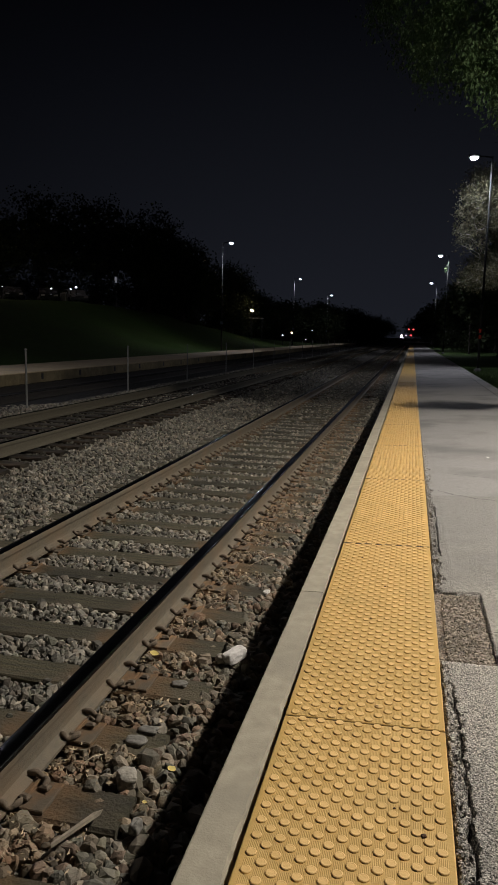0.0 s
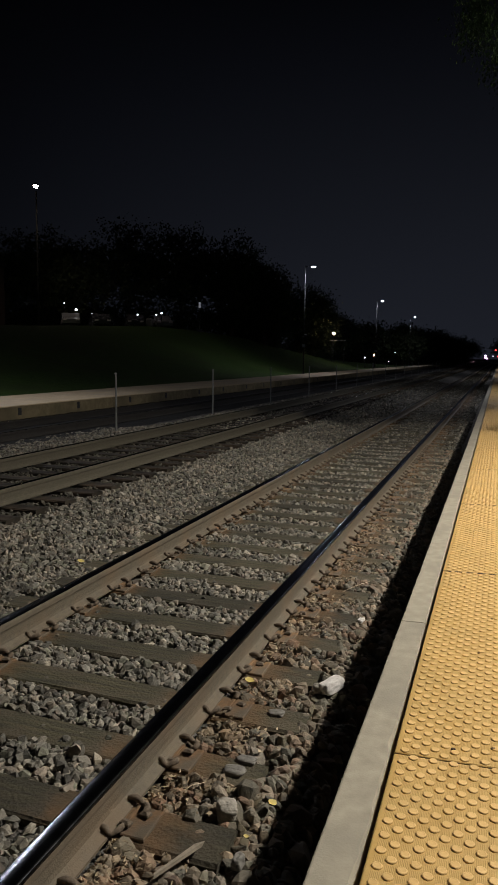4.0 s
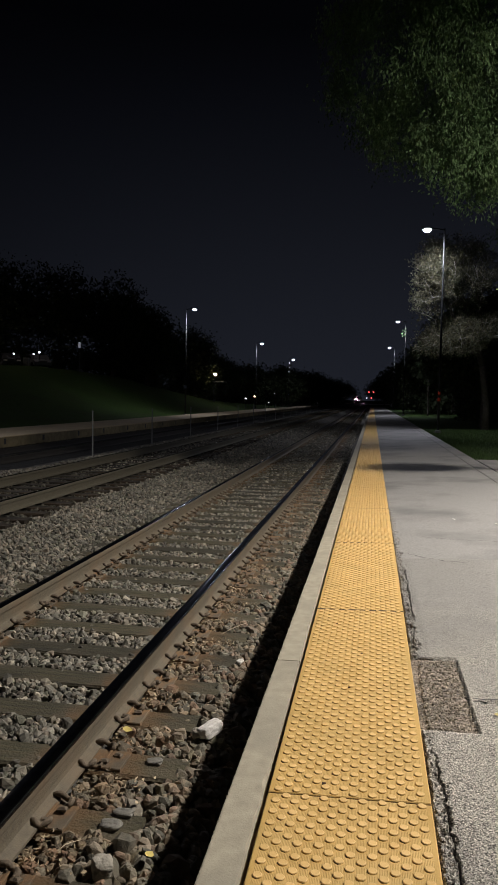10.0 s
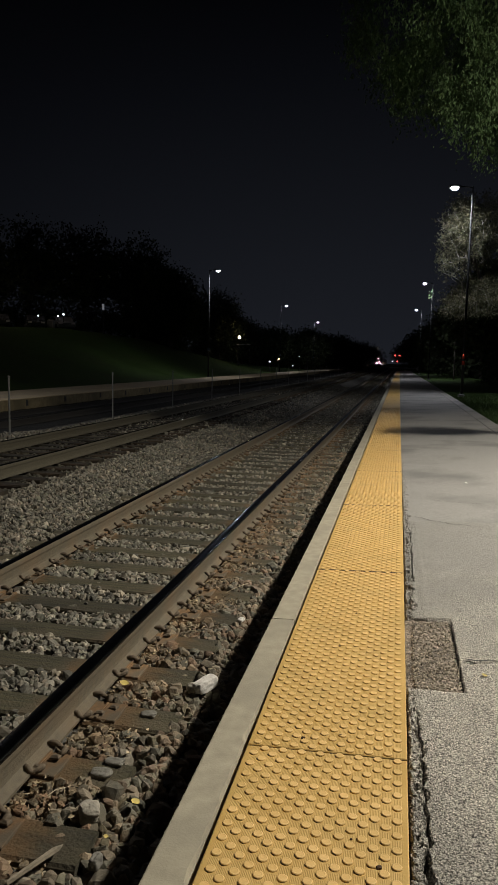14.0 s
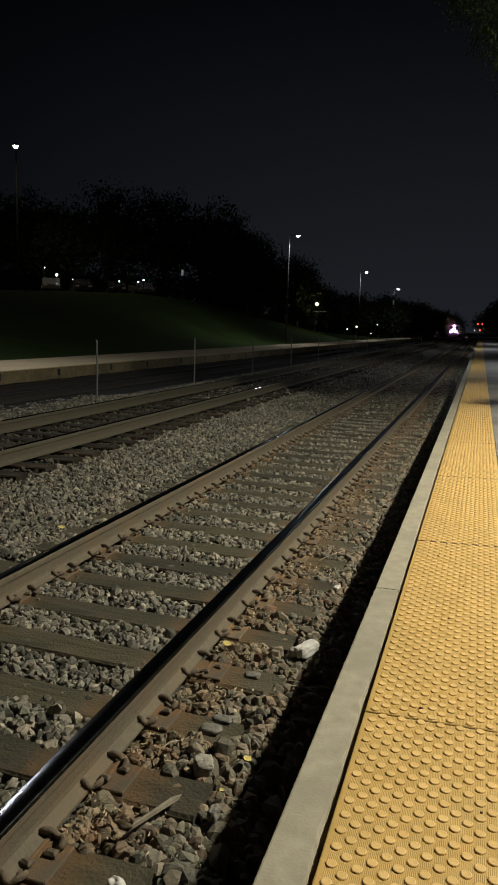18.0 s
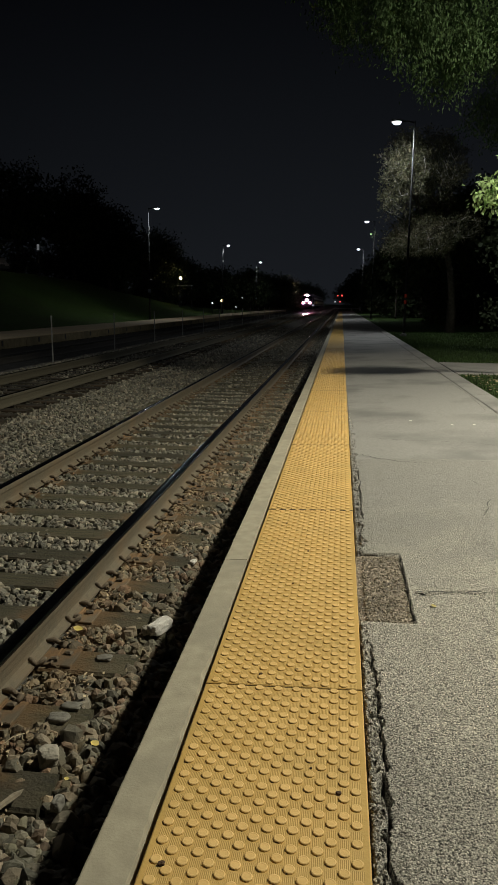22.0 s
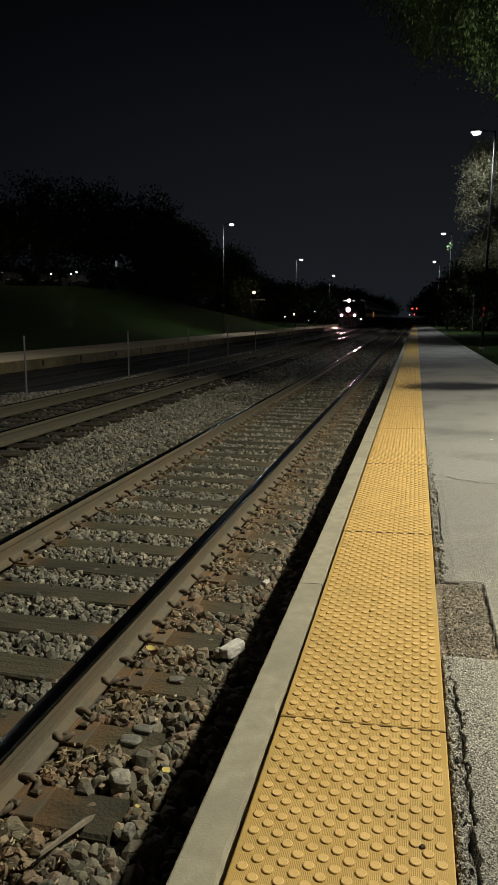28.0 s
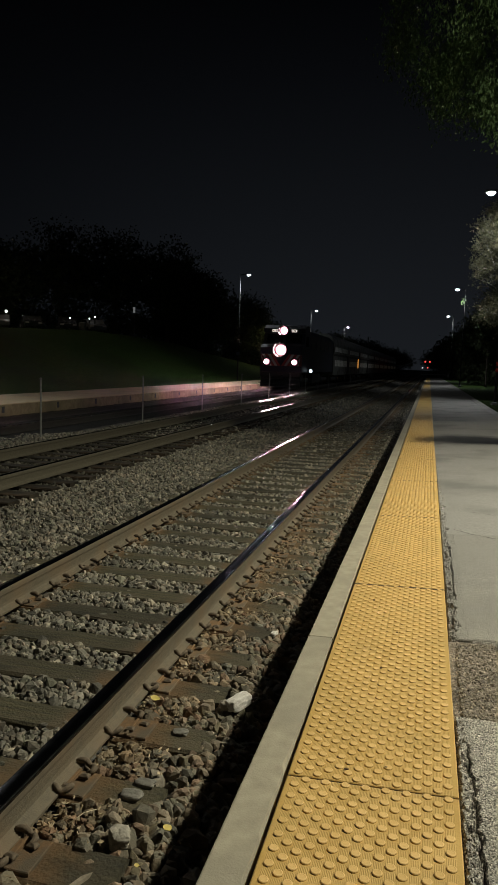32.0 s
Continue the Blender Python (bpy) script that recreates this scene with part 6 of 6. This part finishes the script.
def leaf_blade(name, label, x, y, z, size, turn, m):
    vs, fs = [], []
    for i in range(7):
        u = i / 6
        w = 0.42 * math.sin(math.pi * u) ** 0.8 * (1 - 0.25 * u) + 0.01
        for s in (-1, 0, 1):
            vs.append((size * (u - 0.5), size * w * s, size * (0.05 * abs(s) + 0.05 * (u - 0.5) ** 2)))
    for i in range(6):
        for j in range(2):
            a = i * 3 + j
            fs.append((a, a + 1, a + 4, a + 3))
    ob = part(name, Mesh().add(vs, fs), m, smooth=True)
    ob.location, ob.rotation_euler = (x, y, z), (0.25, 0.2, radians(turn))
    return tagged(ob, label, "leaf", group="fallen leaves")


for x, y, z, s, a_ in ((-0.975, 1.17, -0.395, 0.058, 10), (-0.513, 0.135, -0.402, 0.05, 75), (-0.548, -0.10, -0.405, 0.022, 20), (0.972, 0.81, 0.036, 0.032, 40), (-3.2, 2.9, -0.40, 0.07, 30)):
    leaf_blade("fallen_leaf", "yellow fallen leaf lying flat", x, y, z, s, a_, M_YLEAF)
M_PALELEAF = mat("pale_leaf", (0.55, 0.53, 0.47), (0.68, 0.66, 0.60), 60, 0.6, 0.1, 60)
for x, y, a_ in ((1.383, 6.44, 20), (1.839, 6.137, 28), (2.095, 6.135, 12)):
    leaf_blade("fallen_leaf", "small pale fallen leaf on the paving", x, y, pz(x) + 0.007, 0.045, a_, M_PALELEAF)
st = part("wood_sliver", Mesh().add([(-0.13, -0.006, 0), (0.12, -0.012, 0), (0.15, 0.0, 0.004), (0.10, 0.012, 0), (-0.12, 0.008, 0), (-0.13, -0.004, 0.012), (0.12, -0.008, 0.012), (0.10, 0.009, 0.012), (-0.12, 0.006, 0.012)], [(0, 4, 3, 2, 1), (5, 6, 7, 8), (0, 1, 6, 5), (1, 2, 6), (2, 3, 7), (2, 7, 6), (3, 4, 8, 7), (4, 0, 5, 8)]), M_STICK)
st.location, st.rotation_euler = (-0.74, -0.32, -0.402), (0.05, 0.06, radians(71))
tagged(st, "grey splinter of wood lying on the ballast", "wood")

M_STRAW = mat("pale_straw", (0.42, 0.34, 0.22), (0.55, 0.46, 0.32), 40, 0.8, 0.2, 80)
for p_ in ([(-0.91, 0.05, -0.405), (-0.875, 0.115, -0.392), (-0.84, 0.17, -0.405)], [(-0.80, 2.93, -0.405), (-0.73, 3.08, -0.394), (-0.64, 3.29, -0.405)]):
    tagged(part("dry_twig", Mesh().tube(p_, [0.002, 0.0022, 0.0012], 6), M_STRAW, smooth=True), "thin pale dry twig lying on the ballast", "twig")

# dry leaf litter by the near rail


def flat_litter(n, x, y, z, s0, s1, rg):
    an, sz = rg.uniform(0, 6.28, n), rg.uniform(s0, s1, n)
    ca, sa = np.cos(an) * sz, np.sin(an) * sz
    w = rg.uniform(0.15, 0.5, n)
    t1, t2, t3 = rg.uniform(0, 0.014, (3, n))
    v = np.stack([np.stack([x - ca, y - sa, z + t1], 1), np.stack([x + sa * w, y - ca * w, z], 1), np.stack([x + ca, y + sa, z + t2], 1), np.stack([x - sa * w, y + ca * w, z + t3], 1)], 1).reshape(-1, 3)
    k = 4 * np.arange(n)
    return v, np.concatenate([np.stack([k, k + 1, k + 2], 1), np.stack([k, k + 2, k + 3], 1)])


rgl = np.random.default_rng(32)
n = 2900
lx, ly = -1.04 + 0.36 * rgl.random(n) ** 1.5, -1.6 + 7.5 * rgl.random(n) ** 1.3
ok = np.abs((ly + 0.14 + 0.2625) % 0.525 - 0.2625) > 0.125
lx, ly = lx[ok], ly[ok]
n = len(lx)
v, f = flat_litter(n, lx, ly, np.full(n, -0.435) + rgl.uniform(0, 0.015, n), 0.007, 0.018, rgl)
tagged(part("leaf_litter", raw("leaf_litter", v, f, M_TAN), M_TAN), "dry tan leaf litter and chips beside the rail", "leaf litter", kind="stuff")
rgl = np.random.default_rng(33)
n = 900
lx, ly = rgl.uniform(2.95, 6.0, n), rgl.uniform(6.0, 12.2, n)
lz = 0.1 + 0.015 * (lx - 3) + 0.012
an, sz = rgl.uniform(0, 6.28, n), rgl.uniform(0.03, 0.06, n)
ca, sa = np.cos(an) * sz, np.sin(an) * sz
tl = rgl.uniform(-0.01, 0.02, n)
v = np.stack([np.stack([lx - ca, ly - sa, lz], 1), np.stack([lx + sa * 0.5, ly - ca * 0.5, lz + tl], 1), np.stack([lx + ca, ly + sa, lz], 1), np.stack([lx - sa * 0.5, ly + ca * 0.5, lz + 0.01], 1)], 1).reshape(-1, 3)
k = 4 * np.arange(n)
tagged(part("leaf_litter", raw("lawn_leaves", v, np.stack([k, k + 1, k + 2, k + 3], 1), M_TAN), M_TAN), "fallen tan and yellow leaves on the lawn edge", "leaf litter", kind="stuff")
# grass blades on the lawn beside the platform
n = 26000
gx_, gy_ = 2.9 + 5.5 * rgl.random(n) ** 1.4, rgl.uniform(5.0, 34.0, n)
ok = ~((gy_ > 12.2) & (gy_ < 15.5))
gx_, gy_ = gx_[ok], gy_[ok]
n = len(gx_)
gz_ = 0.085 + 0.015 * (gx_ - 3)
an, hh = rgl.uniform(0, 6.28, n), rgl.uniform(0.04, 0.10, n)
ca, sa = np.cos(an) * 0.012, np.sin(an) * 0.012
v = np.stack([np.stack([gx_ - ca, gy_ - sa, gz_], 1), np.stack([gx_ + ca, gy_ + sa, gz_], 1), np.stack([gx_ + rgl.normal(0, 0.03, n), gy_ + rgl.normal(0, 0.03, n), gz_ + hh], 1)], 1).reshape(-1, 3)
M_BLADE = leaf_mat("grass_blade", (0.025, 0.048, 0.013), (0.048, 0.08, 0.021), 0.3)
tagged(part("grass", raw("grass", v, np.arange(3 * n).reshape(-1, 3), M_BLADE), M_BLADE), "short green grass beside the platform", "grass", kind="stuff")

# dark chips on the tactile tiles
M_GRIT = mat("brown_grit", (0.05, 0.026, 0.012), (0.10, 0.055, 0.026), 90, 0.9, 0.3, 200)
for x, y, s in ((0.207, 0.08, 0.012), (0.349, 0.128, 0.009), (0.52, -0.605, 0.012), (0.432, -0.493, 0.006), (0.055, -0.93, 0.014), (0.273, 1.037, 0.008), (0.33, 1.55, 0.009), (0.16, 2.1, 0.010)):
    s *= 0.65
    rock("grit", "dark chip of grit on a tactile tile", x, y, pz(x) + 0.006, s, s * 0.8, s * 0.6, 40 * x, int(100 * x), M_GRIT)


def train_y(t):
    return 687 - 24.6 * t + 0.145 * t * t


def motions():
    times = [0.5 * k for k in range(65)]
    walk(loco, [(t, pose(-10.0, train_y(t), -0.155)) for t in times])
    for i, c in enumerate(cars):
        walk(c, [(t, pose(-10.0, train_y(t) + 17.3 + 26.0 * i, -0.155)) for t in times])


motions()
